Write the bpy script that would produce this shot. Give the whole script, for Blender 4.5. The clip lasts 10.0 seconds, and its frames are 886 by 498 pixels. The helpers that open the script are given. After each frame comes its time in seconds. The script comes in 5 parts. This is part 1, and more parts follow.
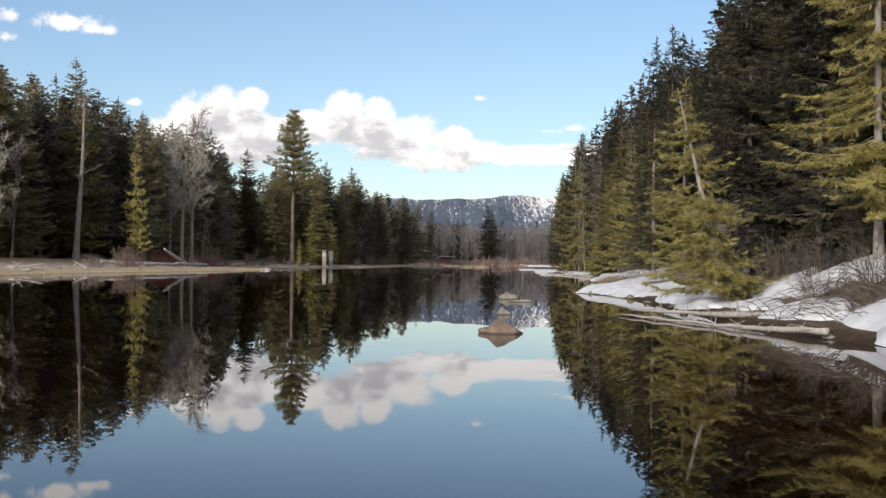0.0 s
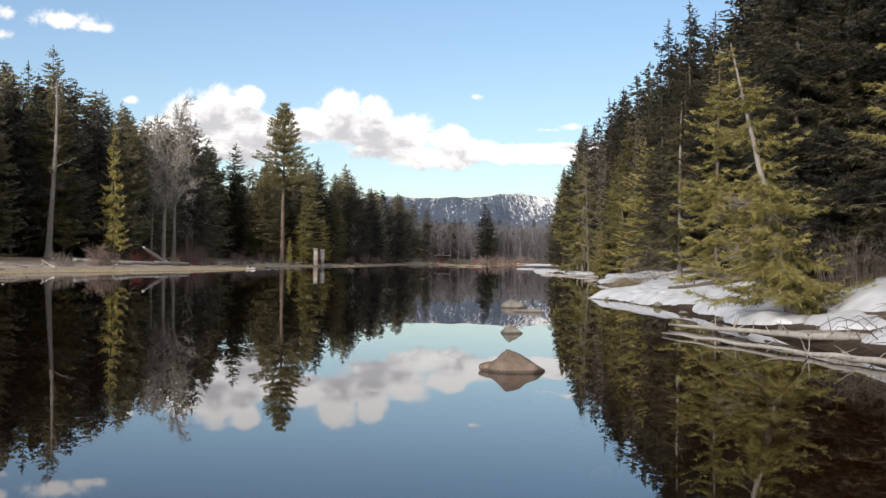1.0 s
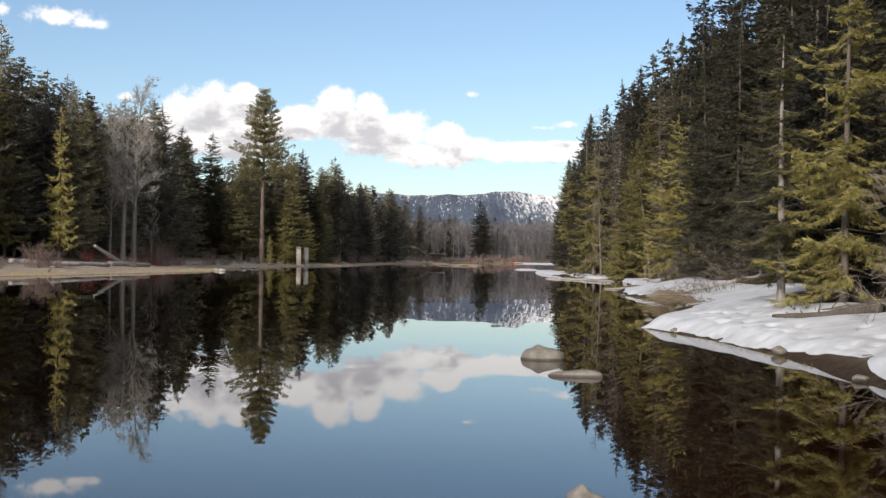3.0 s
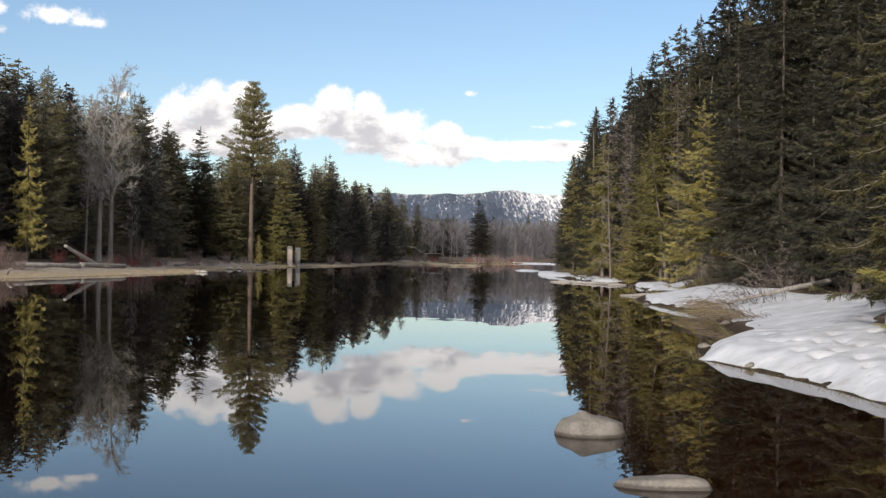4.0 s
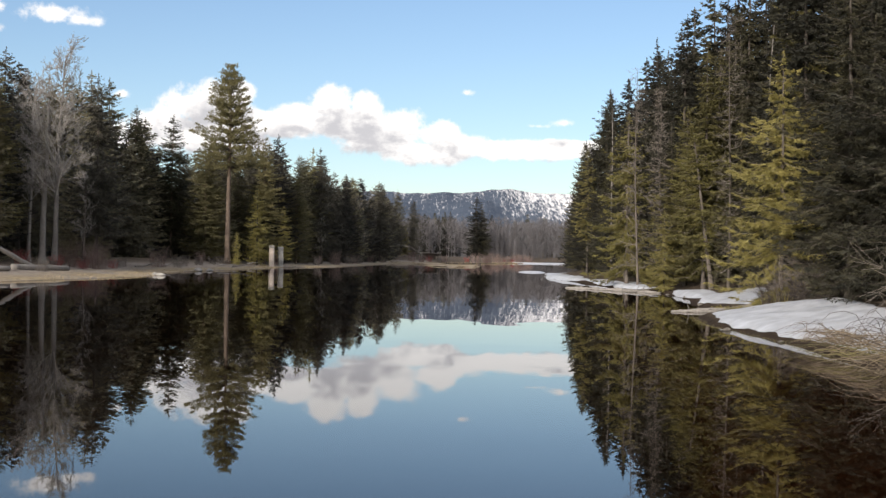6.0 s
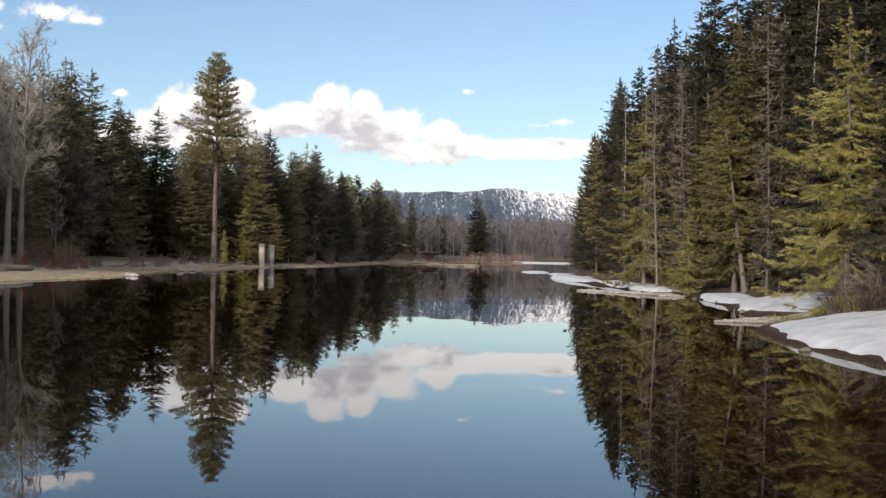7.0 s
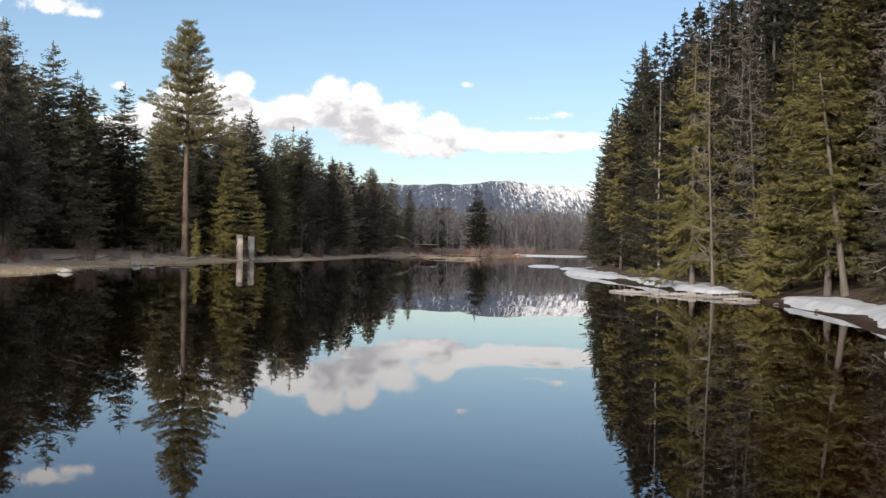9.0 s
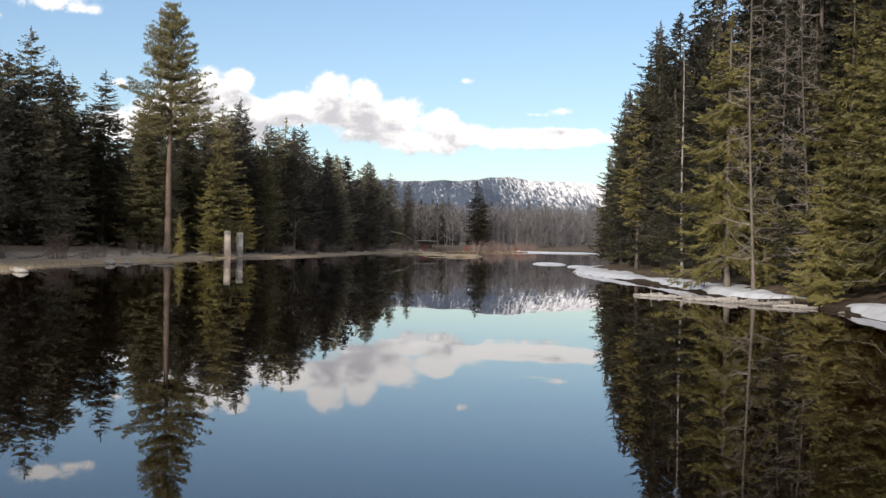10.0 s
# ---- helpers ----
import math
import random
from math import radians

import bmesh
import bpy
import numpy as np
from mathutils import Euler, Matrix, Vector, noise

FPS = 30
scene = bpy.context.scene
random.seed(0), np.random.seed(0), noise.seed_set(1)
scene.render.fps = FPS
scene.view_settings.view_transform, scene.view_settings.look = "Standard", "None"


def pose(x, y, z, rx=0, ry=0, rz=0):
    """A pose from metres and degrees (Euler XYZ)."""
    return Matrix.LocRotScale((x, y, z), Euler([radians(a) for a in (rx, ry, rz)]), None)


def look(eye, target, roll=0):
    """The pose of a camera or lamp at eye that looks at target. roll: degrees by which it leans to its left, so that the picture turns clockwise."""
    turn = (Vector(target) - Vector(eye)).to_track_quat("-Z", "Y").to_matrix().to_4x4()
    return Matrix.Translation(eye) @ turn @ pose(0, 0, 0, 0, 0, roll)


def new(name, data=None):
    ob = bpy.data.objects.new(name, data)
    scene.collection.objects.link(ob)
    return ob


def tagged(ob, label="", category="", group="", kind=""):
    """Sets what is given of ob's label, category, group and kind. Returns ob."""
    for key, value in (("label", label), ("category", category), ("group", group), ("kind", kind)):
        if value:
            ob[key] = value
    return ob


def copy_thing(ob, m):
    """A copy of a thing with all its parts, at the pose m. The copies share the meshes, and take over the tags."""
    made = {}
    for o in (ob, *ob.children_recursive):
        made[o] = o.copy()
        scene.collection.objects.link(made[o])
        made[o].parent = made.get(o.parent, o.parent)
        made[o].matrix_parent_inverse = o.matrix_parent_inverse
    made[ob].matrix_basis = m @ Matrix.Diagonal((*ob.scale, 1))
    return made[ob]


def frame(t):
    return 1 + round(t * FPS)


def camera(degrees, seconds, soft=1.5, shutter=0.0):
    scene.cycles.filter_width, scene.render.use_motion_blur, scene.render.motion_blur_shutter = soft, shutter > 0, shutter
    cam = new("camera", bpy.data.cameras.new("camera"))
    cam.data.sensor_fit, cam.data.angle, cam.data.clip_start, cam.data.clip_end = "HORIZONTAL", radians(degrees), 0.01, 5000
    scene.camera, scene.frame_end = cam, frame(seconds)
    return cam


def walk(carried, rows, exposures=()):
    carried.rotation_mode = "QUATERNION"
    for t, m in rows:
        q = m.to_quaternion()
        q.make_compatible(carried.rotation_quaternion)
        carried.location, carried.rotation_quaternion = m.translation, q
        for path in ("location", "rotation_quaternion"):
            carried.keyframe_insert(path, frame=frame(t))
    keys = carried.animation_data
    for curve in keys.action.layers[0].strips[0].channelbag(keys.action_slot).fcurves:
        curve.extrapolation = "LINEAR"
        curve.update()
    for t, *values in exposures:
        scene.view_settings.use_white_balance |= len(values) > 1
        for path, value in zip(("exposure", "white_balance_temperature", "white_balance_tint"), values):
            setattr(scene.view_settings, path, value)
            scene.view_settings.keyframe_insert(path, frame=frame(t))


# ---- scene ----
cam = camera(40.3, 10.0, soft=1.4)
# seconds, place of the eye, then pitch (90 is level), lean and heading in degrees
ROWS = [
    (0, 0.430, 0.430, 1.381, 90.572, -0.638, 0.365),
    (0.5, 0.485, 4.138, 1.397, 90.533, -0.682, 0.280),
    (1, 0.539, 7.902, 1.449, 90.504, -0.724, 0.202),
    (1.5, 0.595, 11.717, 1.524, 90.465, -0.762, 0.131),
    (2, 0.651, 15.579, 1.613, 90.437, -0.798, 0.066),
    (2.5, 0.707, 19.484, 1.709, 90.408, -0.830, 0.008),
    (3.25, 0.792, 25.410, 1.850, 90.379, -0.874, -0.068),
    (4, 0.879, 31.406, 1.973, 90.351, -0.910, -0.132),
    (4.5, 0.937, 35.434, 2.037, 90.342, -0.931, -0.168),
    (5, 0.996, 39.482, 2.086, 90.333, -0.949, -0.200),
    (5.5, 1.055, 43.544, 2.117, 90.325, -0.964, -0.226),
    (6.25, 1.145, 49.655, 2.132, 90.296, -0.981, -0.259),
    (7, 1.235, 55.774, 2.114, 90.268, -0.992, -0.283),
    (7.5, 1.297, 59.850, 2.090, 90.189, -0.995, -0.295),
    (8, 1.358, 63.917, 2.062, 90.110, -0.996, -0.303),
    (8.5, 1.421, 67.972, 2.036, 90.022, -0.993, -0.309),
    (9, 1.483, 72.009, 2.019, 89.933, -0.988, -0.313),
    (9.5, 1.546, 76.024, 2.020, 89.854, -0.979, -0.314),
    (10, 1.610, 80.013, 2.048, 89.765, -0.968, -0.314),
]
walk(cam, [(t, pose(*row)) for t, *row in ROWS])

# ---- world, sun, exposure ----
SUN_EL, SUN_AZ = radians(19), radians(203)          # elevation; compass turn from +y, clockwise
sun_from = Vector((math.sin(SUN_AZ) * math.cos(SUN_EL), math.cos(SUN_AZ) * math.cos(SUN_EL), math.sin(SUN_EL)))
scene.view_settings.exposure = 0.0


def node(tree, kind, x=0, **values):
    n = tree.nodes.new(kind)
    for key, value in values.items():
        n.inputs[key.replace("_", " ")].default_value = value
    return n


def maths(tree, op, a, b=None, clamp=False):
    n = tree.nodes.new("ShaderNodeMath")
    n.operation, n.use_clamp = op, clamp
    for i, v in enumerate((a, b)):
        if v is None:
            continue
        if isinstance(v, (int, float)):
            n.inputs[i].default_value = v
        else:
            tree.links.new(v, n.inputs[i])
    return n.outputs[0]


def vmath(tree, op, a, b=None):
    n = tree.nodes.new("ShaderNodeVectorMath")
    n.operation = op
    for i, v in enumerate((a, b)):
        if v is None:
            continue
        if isinstance(v, (tuple, Vector)):
            n.inputs[i].default_value = v
        else:
            tree.links.new(v, n.inputs[i])
    return n.outputs["Value"] if op in ("LENGTH", "DOT_PRODUCT") else n.outputs[0]


def noise_tex(tree, vector, scale, detail=4.0, rough=0.55, dist=0.0):
    n = node(tree, "ShaderNodeTexNoise", Scale=scale, Detail=detail, Roughness=rough, Distortion=dist)
    if vector is not None:
        tree.links.new(vector, n.inputs["Vector"])
    return n.outputs["Fac"]


def ramp(tree, fac, stops):
    n = tree.nodes.new("ShaderNodeValToRGB")
    el = n.color_ramp.elements
    while len(el) < len(stops):
        el.new(0.5)
    for e, (p, c) in zip(el, stops):
        e.position, e.color = p, (*c, 1)
    tree.links.new(fac, n.inputs[0])
    return n.outputs[0]


def step_between(tree, value, lo, hi):
    n = tree.nodes.new("ShaderNodeMapRange")
    n.interpolation_type = "SMOOTHSTEP"
    tree.links.new(value, n.inputs["Value"])
    n.inputs["From Min"].default_value, n.inputs["From Max"].default_value = lo, hi
    return n.outputs["Result"]


def mix(tree, fac, a, b, kind="MIX"):
    n = tree.nodes.new("ShaderNodeMix")
    n.data_type, n.blend_type = "RGBA", kind
    if isinstance(fac, (int, float)):
        n.inputs["Factor"].default_value = fac
    else:
        tree.links.new(fac, n.inputs["Factor"])
    for i, v in ((6, a), (7, b)):
        if isinstance(v, tuple):
            n.inputs[i].default_value = (*v, 1)
        else:
            tree.links.new(v, n.inputs[i])
    return n.outputs[2]


# cumulus heaps: direction (x, z at y = 1), half width, half height, fullness
CUMULUS = [
    (-0.192, 0.124, 0.040, 0.026, 1.0), (-0.166, 0.137, 0.017, 0.013, 1.0), (-0.222, 0.104, 0.050, 0.020, 1.0), (-0.262, 0.096, 0.040, 0.014, 1.0), (-0.180, 0.098, 0.060, 0.020, 1.0),
    (-0.135, 0.110, 0.048, 0.016, 1.0), (-0.120, 0.120, 0.028, 0.012, 1.0), (-0.090, 0.128, 0.022, 0.020, 1.0), (-0.060, 0.127, 0.019, 0.017, 1.0), (-0.076, 0.112, 0.052, 0.020, 1.0),
    (-0.030, 0.114, 0.028, 0.018, 1.0), (-0.004, 0.104, 0.030, 0.016, 1.0), (-0.045, 0.101, 0.056, 0.022, 1.0), (0.018, 0.095, 0.036, 0.014, 1.0), (-0.010, 0.090, 0.060, 0.015, 1.0),
    (0.056, 0.093, 0.060, 0.011, 1.0), (0.105, 0.095, 0.055, 0.009, 1.0),
    (0.021, 0.1395, 0.024, 0.010, 0.45), (0.104, 0.116, 0.030, 0.010, 0.42), (0.080, 0.113, 0.05, 0.008, 0.22),
    (-0.326, 0.199, 0.080, 0.020, 0.48), (-0.300, 0.194, 0.060, 0.013, 0.44), (-0.365, 0.205, 0.06, 0.026, 0.30), (-0.372, 0.186, 0.05, 0.016, 0.34), (-0.266, 0.1335, 0.026, 0.011, 0.42),
]


def cloud_group():
    g = bpy.data.node_groups.new("cloud_density", "ShaderNodeTree")
    g.interface.new_socket("Vector", in_out="INPUT", socket_type="NodeSocketVector")
    g.interface.new_socket("Density", in_out="OUTPUT", socket_type="NodeSocketFloat")
    gin, gout = g.nodes.new("NodeGroupInput"), g.nodes.new("NodeGroupOutput")
    d = gin.outputs[0]
    total = None
    for x, z, rx, rz, peak in CUMULUS:
        c = Vector((x, 1, z - 0.0045)).normalized()
        off = vmath(g, "MULTIPLY", vmath(g, "SUBTRACT", d, c), (1 / rx, 1.5, 1 / rz))
        m = maths(g, "SUBTRACT", peak, vmath(g, "LENGTH", off))
        if total is None:
            total = m
        else:
            sm = g.nodes.new("ShaderNodeMath")
            sm.operation = "SMOOTH_MAX"
            sm.inputs[2].default_value = 0.18
            g.links.new(total, sm.inputs[0]), g.links.new(m, sm.inputs[1])
            total = sm.outputs[0]
    # fair-weather clouds added behind and above the view, unseen, as fill light
    high = vmath(g, "MULTIPLY", d, (1.0, 1.0, 2.4))
    scattered = maths(g, "SUBTRACT", maths(g, "MULTIPLY", noise_tex(g, high, 2.1, 2.0), 5.0), 2.0)
    yz = g.nodes.new("ShaderNodeSeparateXYZ")
    g.links.new(d, yz.inputs[0])
    aside = step_between(g, yz.outputs[1], 0.75, 0.45)
    scattered = maths(g, "MULTIPLY", aside, maths(g, "ADD", scattered, 1.0))
    total = maths(g, "MAXIMUM", total, maths(g, "SUBTRACT", scattered, 1.0))
    fine = maths(g, "MULTIPLY", maths(g, "SUBTRACT", noise_tex(g, d, 46.0, 8.0, 0.62), 0.5), 1.35)
    broad = maths(g, "MULTIPLY", maths(g, "SUBTRACT", noise_tex(g, d, 15.0, 2.0), 0.5), 0.6)
    g.links.new(maths(g, "ADD", maths(g, "ADD", total, fine), broad), gout.inputs[0])
    return g


def make_world():
    w = bpy.data.worlds.new("sky")
    scene.world = w
    w.use_nodes = True
    t = w.node_tree
    t.nodes.clear()
    sky = t.nodes.new("ShaderNodeTexSky")
    sky.sky_type, sky.sun_disc = "NISHITA", False
    sky.sun_elevation, sky.sun_rotation = SUN_EL, SUN_AZ
    sky.altitude, sky.air_density, sky.dust_density, sky.ozone_density = 600, 1.0, 0.8, 1.6
    d = t.nodes.new("ShaderNodeTexCoord").outputs["Generated"]
    group = cloud_group()
    a, b = t.nodes.new("ShaderNodeGroup"), t.nodes.new("ShaderNodeGroup")
    a.node_tree = b.node_tree = group
    t.links.new(d, a.inputs[0])
    t.links.new(vmath(t, "ADD", d, (0.002, 0.0, 0.017)), b.inputs[0])
    cover = step_between(t, a.outputs[0], 0.10, 0.46)
    under = step_between(t, b.outputs[0], 0.02, 0.55)
    mottled = noise_tex(t, vmath(t, "MULTIPLY", d, (1.0, 1.0, 1.8)), 30.0, 5.0, 0.6)
    shade = maths(t, "MULTIPLY", under, step_between(t, mottled, 0.34, 0.60))
    light = mix(t, shade, CLOUD_LIT, CLOUD_BASE)
    # clouds towards the sun are brightened out of view to add fill light
    facing = maths(t, "POWER", maths(t, "MAXIMUM", vmath(t, "DOT_PRODUCT", d, tuple(sun_from)), 0.0), 1.5)
    scale = t.nodes.new("ShaderNodeVectorMath")
    scale.operation = "SCALE"
    t.links.new(light, scale.inputs[0]), t.links.new(maths(t, "ADD", maths(t, "MULTIPLY", facing, 1.4), 1.0), scale.inputs["Scale"])
    light = scale.outputs[0]
    back = t.nodes.new("ShaderNodeBackground")
    sky_scaled = vmath(t, "MULTIPLY", sky.outputs[0], SKY_GAIN)
    t.links.new(mix(t, maths(t, "MULTIPLY", cover, 0.96), sky_scaled, light), back.inputs["Color"])
    back.inputs["Strength"].default_value = SKY_STRENGTH
    t.links.new(back.outputs[0], t.nodes.new("ShaderNodeOutputWorld").inputs[0])


SKY_STRENGTH = 0.113
SKY_GAIN = (1.12, 1.15, 1.23)
CLOUD_LIT = (10.6, 10.2, 9.9)
CLOUD_BASE = (5.9, 5.7, 5.9)
make_world()
sun = new("sun", bpy.data.lights.new("sun", "SUN"))
sun.data.energy, sun.data.angle, sun.data.color = 5.0, radians(0.6), (1.0, 0.925, 0.83)
sun.matrix_world = look(sun_from * 100, (0, 0, 0))


# ---- materials ----
def material(name, rough=0.8, spec=0.3):
    m = bpy.data.materials.new(name)
    m.use_nodes = True
    t = m.node_tree
    p = t.nodes["Principled BSDF"]
    p.inputs["Roughness"].default_value = rough
    p.inputs["Specular IOR Level"].default_value = spec
    return m, t, p


def place(t):
    return t.nodes.new("ShaderNodeNewGeometry").outputs["Position"]


def local(t):
    return t.nodes.new("ShaderNodeTexCoord").outputs["Object"]


def relief(t, p, height, strength, distance):
    b = t.nodes.new("ShaderNodeBump")
    b.inputs["Strength"].default_value, b.inputs["Distance"].default_value = strength, distance
    t.links.new(height, b.inputs["Height"])
    t.links.new(b.outputs[0], p.inputs["Normal"])


def needles(name, dark, mid, lit, glow=0.25):
    """Foliage that varies from tree to tree and from twig to twig, and lets some light through."""
    m, t, p = material(name, 0.65, 0.25)
    info = t.nodes.new("ShaderNodeObjectInfo").outputs["Random"]
    isl = t.nodes.new("ShaderNodeNewGeometry").outputs["Random Per Island"]
    big = noise_tex(t, local(t), 0.9, 3.0)
    # Wide per-tree spread paints some trees as sunlit and others as shaded.
    f = maths(t, "ADD", maths(t, "MULTIPLY", info, 0.65), maths(t, "MULTIPLY", isl, 0.22))
    f = maths(t, "ADD", f, maths(t, "SUBTRACT", maths(t, "MULTIPLY", big, 0.35), 0.1))
    c = ramp(t, f, [(0.2, dark), (0.52, mid), (0.85, lit)])
    t.links.new(c, p.inputs["Base Color"])
    tr = t.nodes.new("ShaderNodeBsdfTranslucent")
    t.links.new(c, tr.inputs["Color"])
    ms = t.nodes.new("ShaderNodeMixShader")
    ms.inputs[0].default_value = glow
    t.links.new(p.outputs[0], ms.inputs[1]), t.links.new(tr.outputs[0], ms.inputs[2])
    t.links.new(ms.outputs[0], t.nodes["Material Output"].inputs["Surface"])
    return m


def bark(name, dark, lit, scale=3.0):
    m, t, p = material(name, 0.9, 0.15)
    v = vmath(t, "MULTIPLY", local(t), (6.0, 6.0, 0.8))
    n = noise_tex(t, v, scale, 5.0, 0.65)
    stain = noise_tex(t, local(t), 0.7, 3.0)
    info = t.nodes.new("ShaderNodeObjectInfo").outputs["Random"]
    f = maths(t, "ADD", maths(t, "MULTIPLY", n, 0.7), maths(t, "MULTIPLY", stain, 0.4))
    f = maths(t, "ADD", f, maths(t, "MULTIPLY", maths(t, "SUBTRACT", info, 0.5), 0.25))
    t.links.new(ramp(t, f, [(0.3, dark), (0.75, lit)]), p.inputs["Base Color"])
    relief(t, p, n, 0.6, 0.03)
    return m


def stone(name, dark, lit, scale=4.0):
    m, t, p = material(name, 0.85, 0.3)
    v = local(t)
    n1, n2 = noise_tex(t, v, scale, 6.0, 0.65), noise_tex(t, v, scale * 9, 4.0, 0.7)
    f = maths(t, "ADD", maths(t, "MULTIPLY", n1, 0.7), maths(t, "MULTIPLY", n2, 0.35))
    c = ramp(t, f, [(0.32, dark), (0.7, lit)])
    # a wet rim just above the lake
    xyz = t.nodes.new("ShaderNodeSeparateXYZ")
    t.links.new(place(t), xyz.inputs[0])
    rim = step_between(t, maths(t, "ADD", xyz.outputs[2], maths(t, "MULTIPLY", maths(t, "SUBTRACT", n2, 0.5), 0.03)), 0.045, 0.02)
    t.links.new(mix(t, maths(t, "MULTIPLY", rim, 0.65), c, (0.018, 0.014, 0.011)), p.inputs["Base Color"])
    relief(t, p, f, 0.7, 0.03)
    return m


def snow_material():
    m, t, p = material("old_snow", 0.6, 0.3)
    v = place(t)
    n = noise_tex(t, v, 1.3, 5.0)
    g = noise_tex(t, v, 22.0, 5.0, 0.7)
    # low, bluish base: skylit shade is painted into the snow's colour
    c = ramp(t, n, [(0.32, (0.35, 0.356, 0.372)), (0.62, (0.49, 0.50, 0.525))])
    dirt = step_between(t, noise_tex(t, v, 2.5, 8.0, 0.8), 0.55, 0.68)
    t.links.new(mix(t, maths(t, "MULTIPLY", dirt, 0.45), c, (0.34, 0.29, 0.23)), p.inputs["Base Color"])
    pocks = node(t, "ShaderNodeTexVoronoi", Scale=4.5)
    t.links.new(v, pocks.inputs["Vector"])
    hollow = step_between(t, pocks.outputs["Distance"], 0.05, 0.45)
    relief(t, p, maths(t, "ADD", g, maths(t, "ADD", maths(t, "MULTIPLY", noise_tex(t, v, 3.0, 3.0), 1.6), hollow)), 0.3, 0.03)
    return m


def ground_material():
    """Forest litter, dead grass and mud on land; gravel on the lake bed, painted dark where deep water dims it."""
    m, t, p = material("bank_and_bed", 0.95, 0.1)
    v = place(t)
    xyz = t.nodes.new("ShaderNodeSeparateXYZ")
    t.links.new(v, xyz.inputs[0])
    litter = ramp(t, noise_tex(t, v, 2.2, 7.0, 0.7), [(0.3, (0.04, 0.031, 0.023)), (0.55, (0.10, 0.077, 0.056)), (0.75, (0.20, 0.16, 0.12))])
    straw = ramp(t, noise_tex(t, vmath(t, "MULTIPLY", v, (1.0, 0.5, 1.0)), 3.0, 6.0, 0.7), [(0.3, (0.17, 0.135, 0.09)), (0.7, (0.36, 0.29, 0.19))])
    wob = maths(t, "ADD", xyz.outputs[2], maths(t, "MULTIPLY", maths(t, "SUBTRACT", noise_tex(t, v, 0.35, 3.0), 0.5), 0.5))
    west = step_between(t, xyz.outputs[0], 2.0, -4.0)
    shore = maths(t, "MULTIPLY", maths(t, "MULTIPLY", step_between(t, wob, 0.50, 0.15), west), step_between(t, noise_tex(t, v, 0.16, 3.0), 0.34, 0.56))
    sand = ramp(t, noise_tex(t, v, 1.6, 7.0, 0.7), [(0.3, (0.15, 0.125, 0.105)), (0.7, (0.34, 0.295, 0.25))])
    beach = maths(t, "MULTIPLY", step_between(t, wob, 1.0, 0.45), west)
    land = mix(t, shore, mix(t, beach, litter, sand), straw)
    gravel = ramp(t, noise_tex(t, v, 4.0, 7.0, 0.75), [(0.35, (0.028, 0.015, 0.010)), (0.6, (0.068, 0.036, 0.022)), (0.8, (0.15, 0.095, 0.062))])
    mud = ramp(t, noise_tex(t, v, 5.0, 5.0, 0.7), [(0.35, (0.018, 0.012, 0.008)), (0.7, (0.06, 0.042, 0.028))])
    gravel = mix(t, step_between(t, xyz.outputs[2], -0.16, -0.05), gravel, mud)
    # the deep bed is near black, painting in the light lost in deep water
    deep_dark = ramp(t, noise_tex(t, v, 0.6, 4.0), [(0.3, (0.006, 0.005, 0.004)), (0.7, (0.018, 0.013, 0.009))])
    bed = mix(t, step_between(t, maths(t, "ADD", xyz.outputs[2], maths(t, "MULTIPLY", noise_tex(t, v, 0.5, 3.0), 0.5)), -0.75, -0.25), deep_dark, gravel)
    # the east bank is soaked mud for a hand's height above the water, the west beach dries at once
    dry_east = step_between(t, xyz.outputs[2], 0.06, 0.30)
    dry_west = step_between(t, xyz.outputs[2], -0.02, 0.05)
    wet = maths(t, "ADD", maths(t, "MULTIPLY", dry_west, west), maths(t, "MULTIPLY", dry_east, maths(t, "SUBTRACT", 1.0, west)))
    t.links.new(mix(t, wet, bed, land), p.inputs["Base Color"])
    relief(t, p, noise_tex(t, v, 9.0, 6.0, 0.7), 0.8, 0.06)
    return m


def water_material():
    """A mirror by its Fresnel gloss over clear brown water."""
    m = bpy.data.materials.new("lake_water")
    m.use_nodes = True
    t = m.node_tree
    t.nodes.clear()
    v = place(t)
    ripple = noise_tex(t, vmath(t, "MULTIPLY", v, (1.0, 0.45, 1.0)), 1.1, 2.0, 0.5)
    swell = noise_tex(t, v, 0.22, 1.0)
    patch = step_between(t, noise_tex(t, vmath(t, "MULTIPLY", v, (0.4, 1.0, 1.0)), 0.05, 2.0), 0.5, 0.72)
    b = t.nodes.new("ShaderNodeBump")
    b.inputs["Strength"].default_value = 1.0
    b.inputs["Distance"].default_value = 0.0022
    h = maths(t, "ADD", maths(t, "MULTIPLY", ripple, maths(t, "ADD", 0.35, patch)), maths(t, "MULTIPLY", swell, 2.0))
    t.links.new(h, b.inputs["Height"])
    fres = node(t, "ShaderNodeFresnel", IOR=1.333)
    t.links.new(b.outputs[0], fres.inputs["Normal"])
    gloss = node(t, "ShaderNodeBsdfGlossy", Roughness=0.0, Color=(0.96, 0.96, 0.97, 1))
    t.links.new(b.outputs[0], gloss.inputs["Normal"])
    clear = node(t, "ShaderNodeBsdfTransparent", Color=(0.74, 0.52, 0.33, 1))
    ms = t.nodes.new("ShaderNodeMixShader")
    t.links.new(fres.outputs[0], ms.inputs[0])
    t.links.new(clear.outputs[0], ms.inputs[1]), t.links.new(gloss.outputs[0], ms.inputs[2])
    t.links.new(ms.outputs[0], t.nodes.new("ShaderNodeOutputMaterial").inputs["Surface"])
    return m


